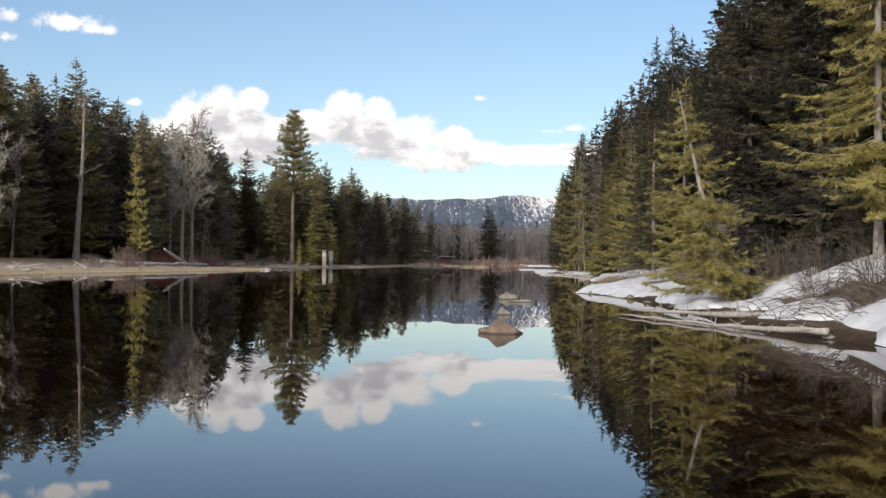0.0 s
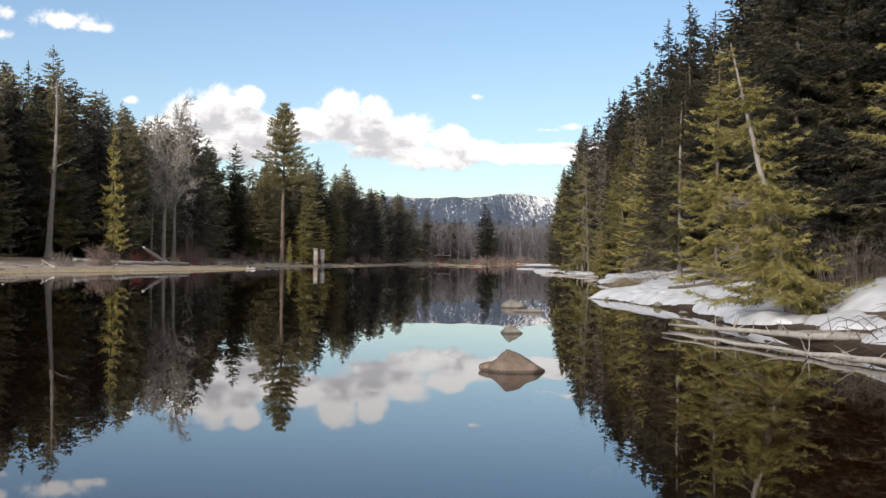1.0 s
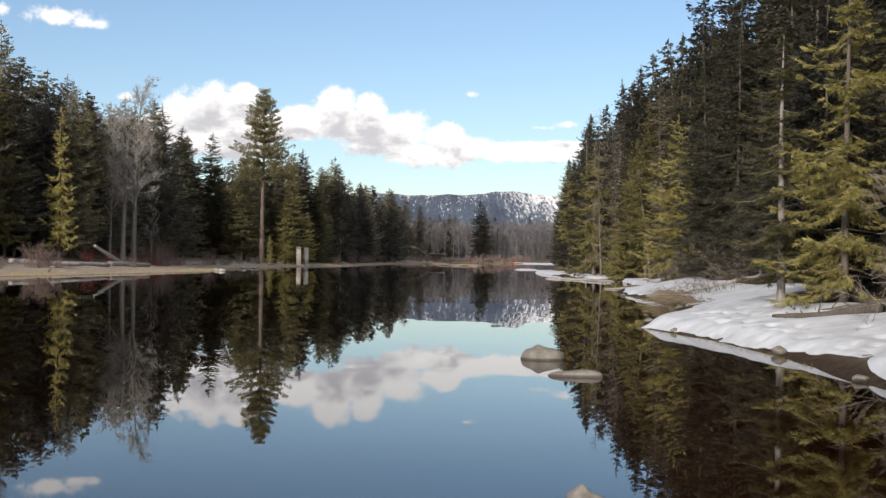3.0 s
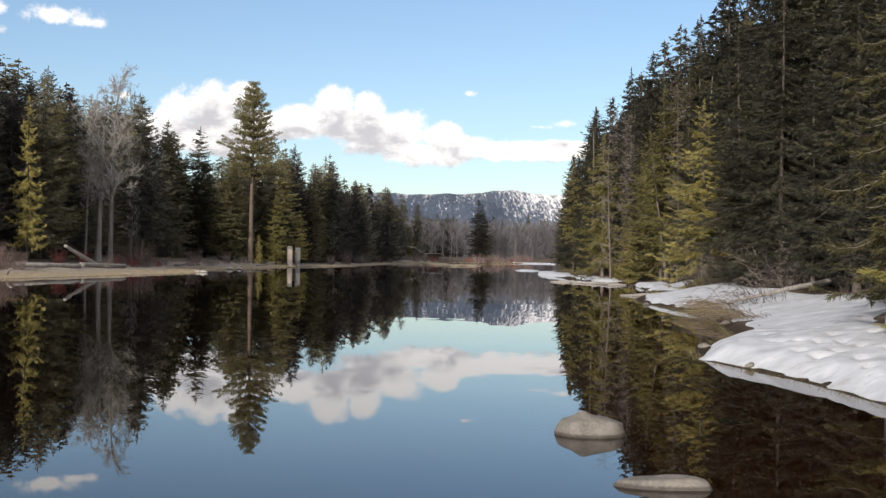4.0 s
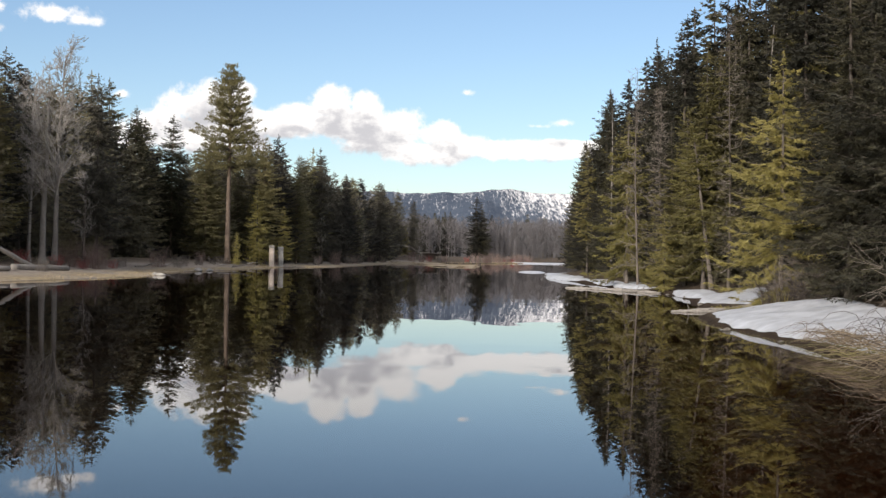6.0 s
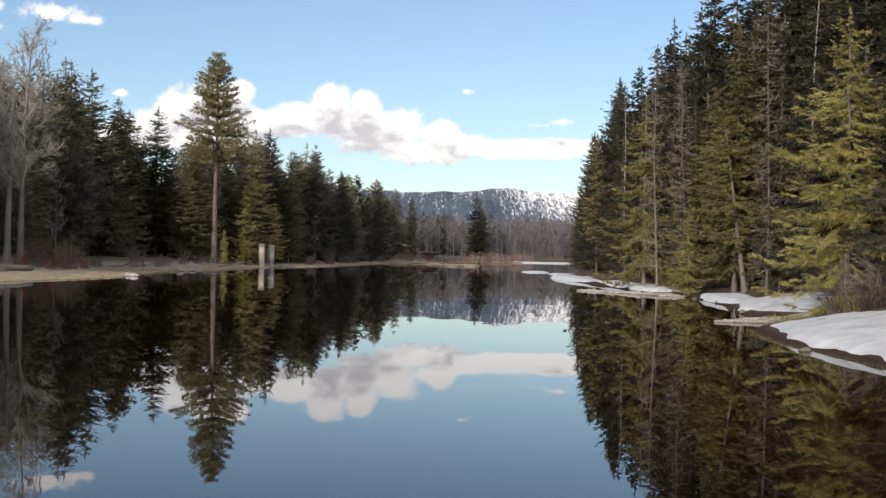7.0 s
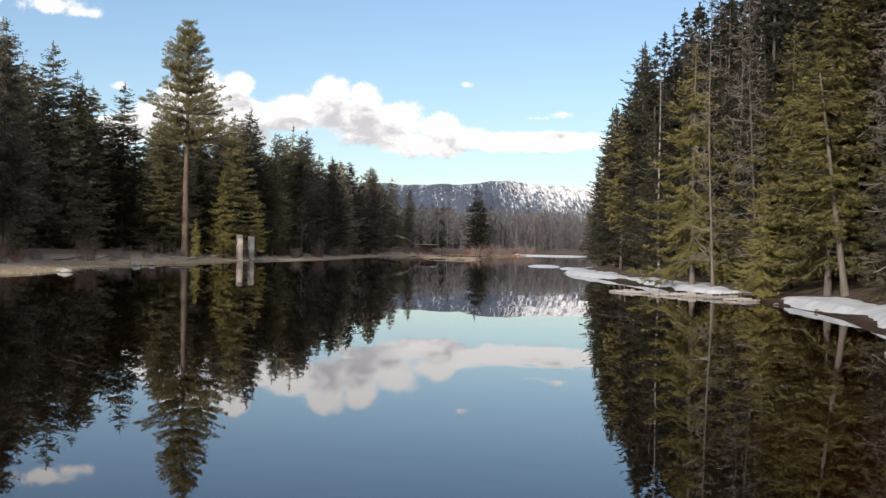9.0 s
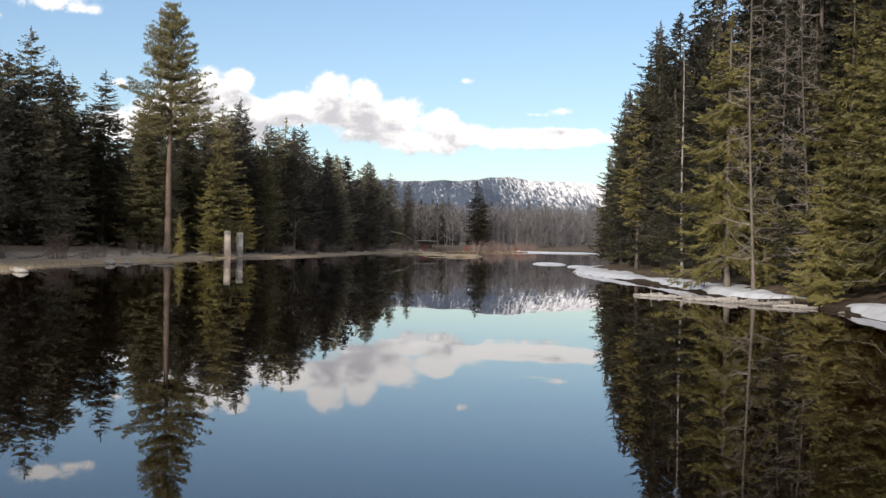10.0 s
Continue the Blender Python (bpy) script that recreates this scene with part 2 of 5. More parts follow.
def mountain_material():
    """Conifer slopes tinted with distance haze, with snow in gullies and clearings, thickest up high."""
    m, t, p = material("snowy_forest_slope", 0.95, 0.0)
    v = place(t)
    xyz = t.nodes.new("ShaderNodeSeparateXYZ")
    t.links.new(v, xyz.inputs[0])
    high = step_between(t, xyz.outputs[2], 60.0, 190.0)
    streak = noise_tex(t, vmath(t, "MULTIPLY", v, (1.0, 0.035, 0.10)), 0.05, 6.0, 0.68, 0.5)
    spot = noise_tex(t, vmath(t, "MULTIPLY", v, (1.0, 0.10, 0.35)), 0.16, 5.0, 0.75)
    side = step_between(t, xyz.outputs[0], 40.0, 420.0)
    f = maths(t, "ADD", maths(t, "MULTIPLY", streak, 0.45), maths(t, "MULTIPLY", spot, 0.70))
    f = maths(t, "ADD", f, maths(t, "ADD", maths(t, "MULTIPLY", high, 0.14), maths(t, "MULTIPLY", side, 0.17)))
    snow = step_between(t, f, 0.68, 0.90)
    # bluish wood colour paints in the haze of distance
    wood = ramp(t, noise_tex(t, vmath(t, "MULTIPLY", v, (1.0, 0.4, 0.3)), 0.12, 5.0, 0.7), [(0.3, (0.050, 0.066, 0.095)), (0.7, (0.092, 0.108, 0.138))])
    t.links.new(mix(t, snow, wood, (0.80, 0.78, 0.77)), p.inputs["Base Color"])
    return m


def plain_noise(name, a, b, scale=2.0, rough=0.9, bump=0.4):
    m, t, p = material(name, rough, 0.15)
    n = noise_tex(t, local(t), scale, 6.0, 0.65)
    t.links.new(ramp(t, n, [(0.3, a), (0.7, b)]), p.inputs["Base Color"])
    relief(t, p, n, bump, 0.02)
    return m


def twig_material(name, a, b):
    m, t, p = material(name, 0.85, 0.15)
    isl = t.nodes.new("ShaderNodeNewGeometry").outputs["Random Per Island"]
    t.links.new(ramp(t, isl, [(0.0, a), (1.0, b)]), p.inputs["Base Color"])
    return m


# Deepened so the colour stands in for shade in the east wood.
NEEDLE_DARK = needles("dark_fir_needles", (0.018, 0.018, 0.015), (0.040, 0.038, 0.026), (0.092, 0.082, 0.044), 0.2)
# Greyed and lifted to paint the west wood's soft shade into the colour.
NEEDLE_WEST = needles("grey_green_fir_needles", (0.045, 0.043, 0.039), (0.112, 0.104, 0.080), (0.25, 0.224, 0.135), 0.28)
# Sunlit copies of the fir needles: sun painted into olive and yellow-green.
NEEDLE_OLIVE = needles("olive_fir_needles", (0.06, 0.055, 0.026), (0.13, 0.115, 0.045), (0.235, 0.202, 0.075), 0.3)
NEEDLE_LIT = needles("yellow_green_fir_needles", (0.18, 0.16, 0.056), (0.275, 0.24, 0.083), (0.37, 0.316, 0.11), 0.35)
NEEDLE_PINE = needles("pine_needles", (0.062, 0.059, 0.035), (0.135, 0.122, 0.062), (0.235, 0.206, 0.096), 0.3)
BARK_GREY = bark("grey_bark", (0.035, 0.03, 0.026), (0.14, 0.118, 0.10))
BARK_PINE = bark("pine_bark", (0.055, 0.04, 0.031), (0.20, 0.152, 0.118))
BARK_PALE = bark("weathered_pale_bark", (0.10, 0.09, 0.084), (0.27, 0.245, 0.222))
TWIG_GREY = twig_material("bare_grey_twigs", (0.10, 0.085, 0.075), (0.27, 0.235, 0.205))
TWIG_PALE = twig_material("pale_cottonwood_twigs", (0.17, 0.158, 0.145), (0.40, 0.37, 0.34))
# Greyed, lifted and low in contrast: distance haze painted into the twigs.
TWIG_FAR = twig_material("far_bare_twigs", (0.10, 0.094, 0.097), (0.165, 0.154, 0.156))
TWIG_DARK = twig_material("dead_brown_twigs", (0.035, 0.028, 0.025), (0.12, 0.10, 0.086))
TWIG_RED = twig_material("red_willow_twigs", (0.17, 0.05, 0.048), (0.31, 0.105, 0.09))
TWIG_PINK = twig_material("pinkish_willow_twigs", (0.13, 0.09, 0.08), (0.28, 0.21, 0.185))
STRAW = twig_material("dead_straw", (0.20, 0.155, 0.09), (0.42, 0.335, 0.21))
DRIFT = bark("silvered_driftwood", (0.11, 0.10, 0.09), (0.32, 0.295, 0.27), 2.0)
ROCK_BROWN = stone("brown_granite", (0.055, 0.041, 0.032), (0.18, 0.135, 0.105))
ROCK_GREY = stone("grey_granite", (0.065, 0.058, 0.05), (0.21, 0.19, 0.165))
ROCK_PALE = stone("pale_boulder", (0.17, 0.158, 0.14), (0.38, 0.36, 0.33))
CONCRETE = stone("weathered_concrete", (0.36, 0.295, 0.245), (0.66, 0.57, 0.49), 1.5)
CONCRETE_GREY = stone("grey_stained_concrete", (0.15, 0.147, 0.136), (0.34, 0.325, 0.305), 1.5)
SNOW = snow_material()
GROUND = ground_material()
WATER = water_material()
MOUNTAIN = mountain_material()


# ---- geometry helpers ----
UP = np.array((0.0, 0.0, 1.0))


def unit(v):
    return v / np.maximum(np.linalg.norm(v, axis=-1, keepdims=True), 1e-9)


def mesh_of(name, verts, faces, mat, smooth=False, split=0):
    """A mesh from arrays of corners and of triangles or quads."""
    me = bpy.data.meshes.new(name)
    verts, faces = np.asarray(verts, dtype=np.float32), np.asarray(faces, dtype=np.int32)
    k = faces.shape[1]
    me.vertices.add(len(verts))
    me.vertices.foreach_set("co", verts.ravel())
    me.loops.add(faces.size)
    me.loops.foreach_set("vertex_index", faces.ravel())
    me.polygons.add(len(faces))
    me.polygons.foreach_set("loop_start", np.arange(0, faces.size, k, dtype=np.int32))
    me.polygons.foreach_set("use_smooth", np.full(len(faces), smooth))
    me.update(calc_edges=True)
    me.validate()
    for m in (mat if isinstance(mat, tuple) else (mat,)):
        me.materials.append(m)
    if split:
        me.polygons.foreach_set("material_index", (np.arange(len(faces)) >= split).astype(np.int32))
    return me


def joined(*arrays):
    """Corner and face arrays put together."""
    at = np.cumsum([0] + [len(v) for v, f in arrays[:-1]])
    return np.concatenate([v for v, f in arrays]), np.concatenate([f + a for (v, f), a in zip(arrays, at)])


def moved(m, verts):
    m = np.array(m)
    return verts @ m[:3, :3].T + m[:3, 3]


def part(name, me, parent, label=""):
    ob = new(name, me)
    ob.parent = parent
    return tagged(ob, label)


def thing(name, m, label, category, group="", kind=""):
    ob = new(name)
    ob.empty_display_size = 0.3
    ob.matrix_basis = m
    return tagged(ob, label, category, group, kind)


def tubes(paths, radii, sides=4):
    """Tapered tubes along paths (n, k, 3) with radii (n, k); closed to a point by a small radius."""
    paths, radii = np.asarray(paths, float), np.asarray(radii, float)
    n, k, _ = paths.shape
    tang = unit(np.gradient(paths, axis=1))
    ref = np.where(np.abs(tang[..., 2:3]) > 0.9, np.array((1.0, 0, 0)), UP)
    u = unit(np.cross(tang, ref))
    v = np.cross(tang, u)
    ang = np.arange(sides) * 2 * np.pi / sides
    ring = u[:, :, None, :] * np.cos(ang)[:, None] + v[:, :, None, :] * np.sin(ang)[:, None]
    verts = paths[:, :, None, :] + ring * radii[:, :, None, None]
    idx = np.arange(n * k * sides).reshape(n, k, sides)
    a, b = idx[:, :-1], idx[:, 1:]
    quads = np.stack([a, np.roll(a, -1, 2), np.roll(b, -1, 2), b], -1)
    return verts.reshape(-1, 3), quads.reshape(-1, 4)


def blades(origin, axis, normal, length, width, count, rng, spread=0.85):
    """Feathered sprays: thin triangles to both sides of an axis, and one along it."""
    n = len(origin)
    side = unit(np.cross(axis, normal))
    j = np.arange(count)
    s = (j + 0.5) / count
    sgn = np.where(j % 2 == 0, 1.0, -1.0)
    base = origin[:, None] + axis[:, None] * (length[:, None] * s * 0.85)[..., None]
    way = axis[:, None] * 0.75 + side[:, None] * (sgn * spread)[None, :, None] + rng.normal(0, 0.22, (n, count, 3))
    way = unit(way)
    ln = length[:, None] * (0.62 - 0.32 * s) * rng.uniform(0.7, 1.2, (n, count))
    flat = unit(np.cross(way, normal[:, None] + rng.normal(0, 0.35, (n, count, 3))))
    w = (width * rng.uniform(0.7, 1.2, (n, count)))[..., None]
    v = np.stack([base - flat * w, base + flat * w, base + way * ln[..., None]], 2).reshape(-1, 3)
    c = np.stack([origin - side * width, origin + side * width, origin + axis * length[:, None]], 1).reshape(-1, 3)
    v = np.concatenate([v, c])
    return v, np.arange(len(v)).reshape(-1, 3)


def conifer(seed, height, radius, base, detail, shape="spruce", lean=(0, 0), ragged=0.20, bare=0.0, thick=1.0, droop=0.28, taper=0.74, girth=1.0, outline=None):
    """Arrays for trunk, branches and crown. base: the share of the trunk below the green; bare: how much of the lowest green is dead."""
    rng = np.random.default_rng(seed)
    rings = 14
    s = np.linspace(0, 1, rings)
    bend = np.stack([lean[0] * s ** 1.0 + 0.02 * height * np.sin(3 * s + seed) * s * 0.4, lean[1] * s + 0.015 * height * np.sin(2.3 * s + 2 * seed) * s * 0.4, s * height], -1)
    r0 = (0.0068 * height + 0.03) * girth
    rad = r0 * (1 - s) ** 0.85 + 0.012
    rad[0] *= 1.35
    trunk = tubes([bend], [rad], 9 if detail in ("near", "fine") else 6)

    def stem(z):
        return np.stack([np.interp(z, bend[:, 2], bend[:, i]) for i in range(3)], -1)

    limbs = {"near": 20, "fine": 20, "mid": 18, "far": 14}[detail] * height
    n = int(thick * limbs * (1 - base) * (0.95 if shape == "pine" else 1.0))
    u = np.sort(rng.uniform(0, 1, n) ** (0.9 if shape == "pine" else 1.0))
    z = height * (base + (0.985 - base) * u)
    az0 = rng.uniform(0, 2 * np.pi, n)
    if shape == "pine":
        z = np.round(z / 1.1 + 0.4 * np.sin(az0)) * 1.1 + rng.normal(0, 0.2, n)
        z = np.clip(z, height * base, height * 0.985)
        prof = np.clip(1 - np.abs(u - 0.15) / np.where(u < 0.15, 0.4, 0.95), 0.06, 1) ** 0.85
    else:
        prof = (1 - u) ** taper * np.clip(0.6 + u * 3.0, 0, 1) + 0.03
    if outline:
        prof = np.interp(u, *outline)
    az = az0
    lumps = 1 + ragged * np.sin(az * 2 + z * 1.3 + seed) + rng.normal(0, ragged, n)
    L = radius * prof * np.clip(lumps, 0.35, 1.6)
    rise = (0.45 * u - 0.25 if shape == "spruce" else 0.35 * u + 0.0) + rng.normal(0, 0.1, n)
    out = np.stack([np.cos(az), np.sin(az), np.zeros(n)], -1)
    root = stem(z)
    k = 5
    q = np.linspace(0, 1, k)
    sag = (-droop if shape == "spruce" else -0.02)
    dz = (rise[:, None] * q + sag * np.sin(q * np.pi * 0.75)[None] * 0.9 + 0.10 * q[None] ** 3) * L[:, None]
    curl = np.cross(out, UP) * (rng.normal(0, 0.12, n) * L)[:, None]
    pts = root[:, None] + out[:, None] * (L[:, None] * q)[..., None] + UP * dz[..., None] + curl[:, None] * (q ** 2)[None, :, None]
    rl = (0.004 + 0.006 * L)[:, None] * (1 - 0.85 * q)
    some = slice(0, n, {"near": 1, "fine": 1, "mid": 2}.get(detail, 9))
    wood = [pts[some]]
    wrad = [rl[some]]
    # dead limbs under the green
    nd = int(height * (5 if detail in ("near", "fine") else 3) * (base + bare)) if detail in ("near", "fine", "mid") else 0
    if nd:
        zd = rng.uniform(0.06, base + bare + 0.05, nd) * height
        ad = rng.uniform(0, 2 * np.pi, nd)
        Ld = radius * rng.uniform(0.2, 0.75, nd)
        od = np.stack([np.cos(ad), np.sin(ad), np.zeros(nd)], -1)
        pd = stem(zd)[:, None] + od[:, None] * (Ld[:, None] * q)[..., None] + UP * ((rng.uniform(-0.5, 0.15, nd)[:, None] * q ** 1.5) * Ld[:, None])[..., None]
        wood.append(pd), wrad.append((0.006 + 0.006 * Ld)[:, None] * (1 - 0.85 * q))
    keep = {"near": [0, 1, 2, 3, 4], "fine": [0, 1, 2, 3, 4], "mid": [0, 2, 4], "far": [0, 4]}[detail]
    branches = tubes(np.concatenate(wood)[:, keep], np.concatenate(wrad)[:, keep], 3)
    # sprays along the limbs
    gap, cnt, size, wid = {"near": (0.10, 11, 0.42, 0.0125), "fine": (0.13, 9, 0.42, 0.018), "mid": (0.22, 7, 0.54, 0.036), "far": (0.40, 5, 0.78, 0.085)}[detail]
    per = np.maximum((L / gap).astype(int), 2)
    if shape == "pine":
        per = np.maximum((L / gap * 0.9).astype(int), 3)
    ids = np.repeat(np.arange(n), per * 2)
    m = len(ids)
    t = rng.uniform(0.04, 1.0, m) if shape == "spruce" else 1.03 - 0.7 * rng.uniform(0, 1, m) ** 1.5
    f = np.clip(t, 0, 0.999) * (k - 1)
    i0 = f.astype(int)
    o = pts[ids, i0] * (1 - (f - i0))[:, None] + pts[ids, i0 + 1] * (f - i0)[:, None]
    along = unit(pts[ids, i0 + 1] - pts[ids, i0])
    lat = unit(np.cross(along, UP)) * rng.choice((-1.0, 1.0), m)[:, None]
    if shape == "spruce":
        ax = unit(along * 0.7 + lat * rng.uniform(0.35, 1.1, m)[:, None] - UP * rng.uniform(0.0, 0.55, m)[:, None])
        nm = unit(UP * 0.9 + rng.normal(0, 0.5, (m, 3)))
        ln = size * np.clip(0.22 + 0.42 * L[ids], 0.24, 1.2) * (1.15 - 0.6 * t) * rng.uniform(0.7, 1.3, m)
        v, fc = blades(o, ax, nm, ln, wid, cnt, rng)
        # short shoots up the leader
        k2 = {"near": 40, "fine": 30, "mid": 20}.get(detail, 12)
        w = rng.uniform(0.0, 1.0, k2)
        a2 = rng.uniform(0, 2 * np.pi, k2)
        o2 = stem(height * (0.945 + 0.055 * w))
        ax2 = unit(UP * (0.25 + 0.9 * w)[:, None] + np.stack([np.cos(a2), np.sin(a2), np.zeros(k2)], -1) * 0.8)
        v2, fc2 = blades(o2, ax2, unit(rng.normal(0, 1, (k2, 3))), (0.26 - 0.17 * w) * height / 18, wid * 0.6, cnt, rng)
        v, fc = joined((v, fc), (v2, fc2))
    else:
        o = o + rng.normal(0, 0.09, (m, 3)) * np.array((1, 1, 0.6))
        ax = unit(along * 0.6 + rng.normal(0, 0.6, (m, 3)) + UP * 0.30)
        nm = unit(rng.normal(0, 1, (m, 3)))
        ln = size * 0.78 * rng.uniform(0.7, 1.2, m)
        v, fc = blades(o, ax, nm, ln, wid * 0.95, cnt, rng, 1.0)
    return trunk, branches, (v, fc)


def tree_thing(name, arrays, mats, m, label, category, group=""):
    """A tree: its trunk with the limbs that grow from it, and its crown."""
    ob = thing(name, m, label, category, group)
    stem, limbs, crown = arrays
    v, f = joined(stem, limbs)
    part("trunk", mesh_of("trunk", v, f, mats[:2], True, len(stem[1])), ob)
    part("crown", mesh_of("crown", *crown, mats[2]), ob)
    return ob


def leafless(seed, height, r0, start, limbs, reach, depth=3, lean=(0.0, 0.0), tip=0.25, rise=0.5, kids=4, joints=6, fine=0.006):
    """Leafless tree: trunk arrays, and those of all limbs and twigs."""
    rng = np.random.default_rng(seed)
    s = np.linspace(0, 1, 16)
    stem = np.stack([lean[0] * s + 0.012 * height * np.sin(4 * s + seed) * s, lean[1] * s + 0.012 * height * np.sin(3 * s + 2 * seed) * s, height * s], -1)
    rad = r0 * (1 - s * (1 - tip)) * (1 + 0.5 * np.exp(-s * 40))
    br, brr = [], []

    def grow(p, d, length, r, level):
        k = joints
        pts, way = [p], d
        for i in range(k - 1):
            way = unit(way + rng.normal(0, 0.13, 3) + UP * 0.09)
            pts.append(pts[-1] + way * length / (k - 1))
        pts = np.array(pts)
        br.append(pts), brr.append(np.linspace(r, max(r * 0.3, fine * 0.8), k))
        if level >= depth:
            return
        for c in range(rng.integers(kids - 1, kids + 3)):
            f = rng.uniform(0.2, 1.0)
            at = pts[int(f * (k - 1))]
            nd = unit(way + rng.normal(0, 0.62, 3))
            grow(at, nd, length * rng.uniform(0.35, 0.62), max(r * (1 - 0.6 * f) * 0.55, fine), level + 1)

    for c in range(limbs):
        f = start + (1 - start) * (c + rng.uniform(0, 1)) / limbs
        p = np.array([np.interp(f, s, stem[:, i]) for i in range(3)])
        a = rng.uniform(0, 2 * np.pi)
        d = unit(np.array((math.cos(a), math.sin(a), rise + rng.normal(0, 0.25))))
        grow(p, d, reach * (1.1 - 0.55 * f) * rng.uniform(0.5, 1.15), r0 * (1 - 0.7 * f) * rng.uniform(0.22, 0.42), 1)
    return tubes([stem], [rad], 12), tubes(br, brr, 3)


def bush_arrays(seed, height, radius, stems, lean=0.0):
    """A thicket of arching stems with side twigs."""
    rng = np.random.default_rng(seed)
    k = 4
    q = np.linspace(0, 1, k)
    a = rng.uniform(0, 2 * np.pi, stems)
    rr = radius * np.sqrt(rng.uniform(0, 1, stems)) * 0.6
    foot = np.stack([np.cos(a) * rr, np.sin(a) * rr, np.full(stems, -0.08)], -1)
    b = a + rng.normal(0, 0.7, stems)
    out = np.stack([np.cos(b), np.sin(b), np.zeros(stems)], -1)
    h = height * rng.uniform(0.45, 1.05, stems)
    w = radius * rng.uniform(0.1, 0.7, stems)
    pts = foot[:, None] + out[:, None] * (w[:, None] * q ** 1.6)[..., None] + UP * (h[:, None] * np.sin(q * (1.45 + lean)))[..., None] + rng.normal(0, 0.02 * height, (stems, k, 3)) * q[None, :, None]
    r = np.full((stems, 1), 0.014) * (1 - 0.8 * q)
    ids = np.repeat(np.arange(stems), 3)
    j = rng.integers(1, k - 1, len(ids))
    o = pts[ids, j]
    d = unit(unit(pts[ids, j + 1] - o) + rng.normal(0, 0.5, (len(ids), 3)))
    tw = o[:, None] + d[:, None] * (h[ids, None] * rng.uniform(0.2, 0.45, (len(ids), 1)) * q)[..., None] + rng.normal(0, 0.015, (len(ids), k, 3)) * q[None, :, None]
    return tubes(np.concatenate([pts, tw]), np.concatenate([r, np.full((len(ids), 1), 0.010) * (1 - 0.8 * q)]), 3)


def rock_mesh(name, seed, size, mat, facets=9, rough=0.18, flat=0.0, fine=4, planes=()):
    """A broken stone: planes cut from a lump, then roughened."""
    rng = np.random.default_rng(seed)
    bm = bmesh.new()
    bmesh.ops.create_icosphere(bm, subdivisions=fine, radius=1.0)
    cuts = [(unit(rng.normal(0, 1, 3)), rng.uniform(0.50, 0.85)) for _ in range(facets)] + [(unit(np.array(n)), d) for n, d in planes]
    for v in bm.verts:
        p = np.array(v.co)
        for nrm, dist in cuts:
            e = p @ nrm - dist
            if e > 0:
                p = p - nrm * e * 0.93
        co = Vector(p)
        co += co.normalized() * (noise.fractal(co * 2.2 + Vector((seed, 0, 0)), 0.9, 2.0, 5) * rough * 0.5)
        if flat and co.z > flat:
            co.z = flat + (co.z - flat) * 0.2
        v.co = Vector((co.x * size[0], co.y * size[1], co.z * size[2]))
    me = bpy.data.meshes.new(name)
    bm.to_mesh(me)
    bm.free()
    me.materials.append(mat)
    for p in me.polygons:
        p.use_smooth = True
    return me


# ---- the lie of the land ----
EAST_Y = [-400, -60, -20, 0, 12, 17, 21, 26, 33, 40, 46, 51, 55.5, 58, 63, 70, 79, 87, 92, 93.5, 96.5, 98.5, 101, 104, 110, 116, 122, 130, 136, 150, 165, 176, 186, 196, 215, 240, 300, 400, 470, 520, 560]
EAST_X = [14, 12, 10.8, 9.8, 8.4, 7.3, 7.8, 6.9, 7.0, 7.1, 7.2, 6.9, 6.05, 6.5, 8.6, 9.7, 10.2, 9.95, 10.6, 11.8, 13.7, 13.6, 12.9, 13.0, 14.2, 14.7, 14.8, 13.4, 13.6, 13.2, 12.4, 12.4, 14.0, 19, 25, 32, 42, 52, 56, 50, 40]
WEST_Y = [-400, -60, 40, 82, 101, 114, 122, 131, 143, 150, 160, 176, 183, 200, 212, 223, 232, 245, 280, 330, 350, 362, 380, 420, 470, 520, 560]
WEST_X = [-42, -36, -32, -30.5, -31, -27.5, -26.5, -24.6, -22.4, -22.6, -24.6, -24.4, -23.2, -20.6, -21, -21.6, -17, -14, -11, -7.5, -5, 6, 16, 27, 39, 42, 44]


def east(y):
    return np.interp(y, EAST_Y, EAST_X)


def west(y):
    return np.interp(y, WEST_Y, WEST_X)


def ease(v, lo, hi):
    q = np.clip((np.asarray(v, float) - lo) / (hi - lo), 0, 1)
    return q * q * (3 - 2 * q)


def land(x, y):
    """Height of the ground; the lake's level is 0."""
    de, dw = x - east(y), west(y) - x
    he = 0.22 * ease(de, 0, 0.7) + 0.75 * ease(de, 0.8, 5.5) + 0.8 * ease(de, 5, 16) + 0.9 * ease(y, 48, 22) * ease(de, 1.0, 5.0) + 0.02 * np.maximum(de - 16, 0)
    hw = 0.10 * ease(dw, 0, 0.8) + 0.25 * ease(dw, 1, 5) + 0.75 * ease(dw, 6, 14) + 0.02 * np.maximum(dw - 14, 0)
    be = -0.16 * ease(-de, 0, 0.8) - 0.34 * ease(-de, 0.8, 3.2) - 2.2 * ease(-de, 3.0, 8.0)
    bw = -0.25 * ease(-dw, 0, 1.0) - 2.4 * ease(-dw, 0.8, 6.0)
    h = np.where(de > 0, he, np.where(dw > 0, hw, np.maximum(be, bw)))
    return np.where((de > 0) & (dw > 0), np.maximum(he, hw), h) - 0.0 * x


def ground_at(x, y):
    return float(land(np.array(float(x)), np.array(float(y))))


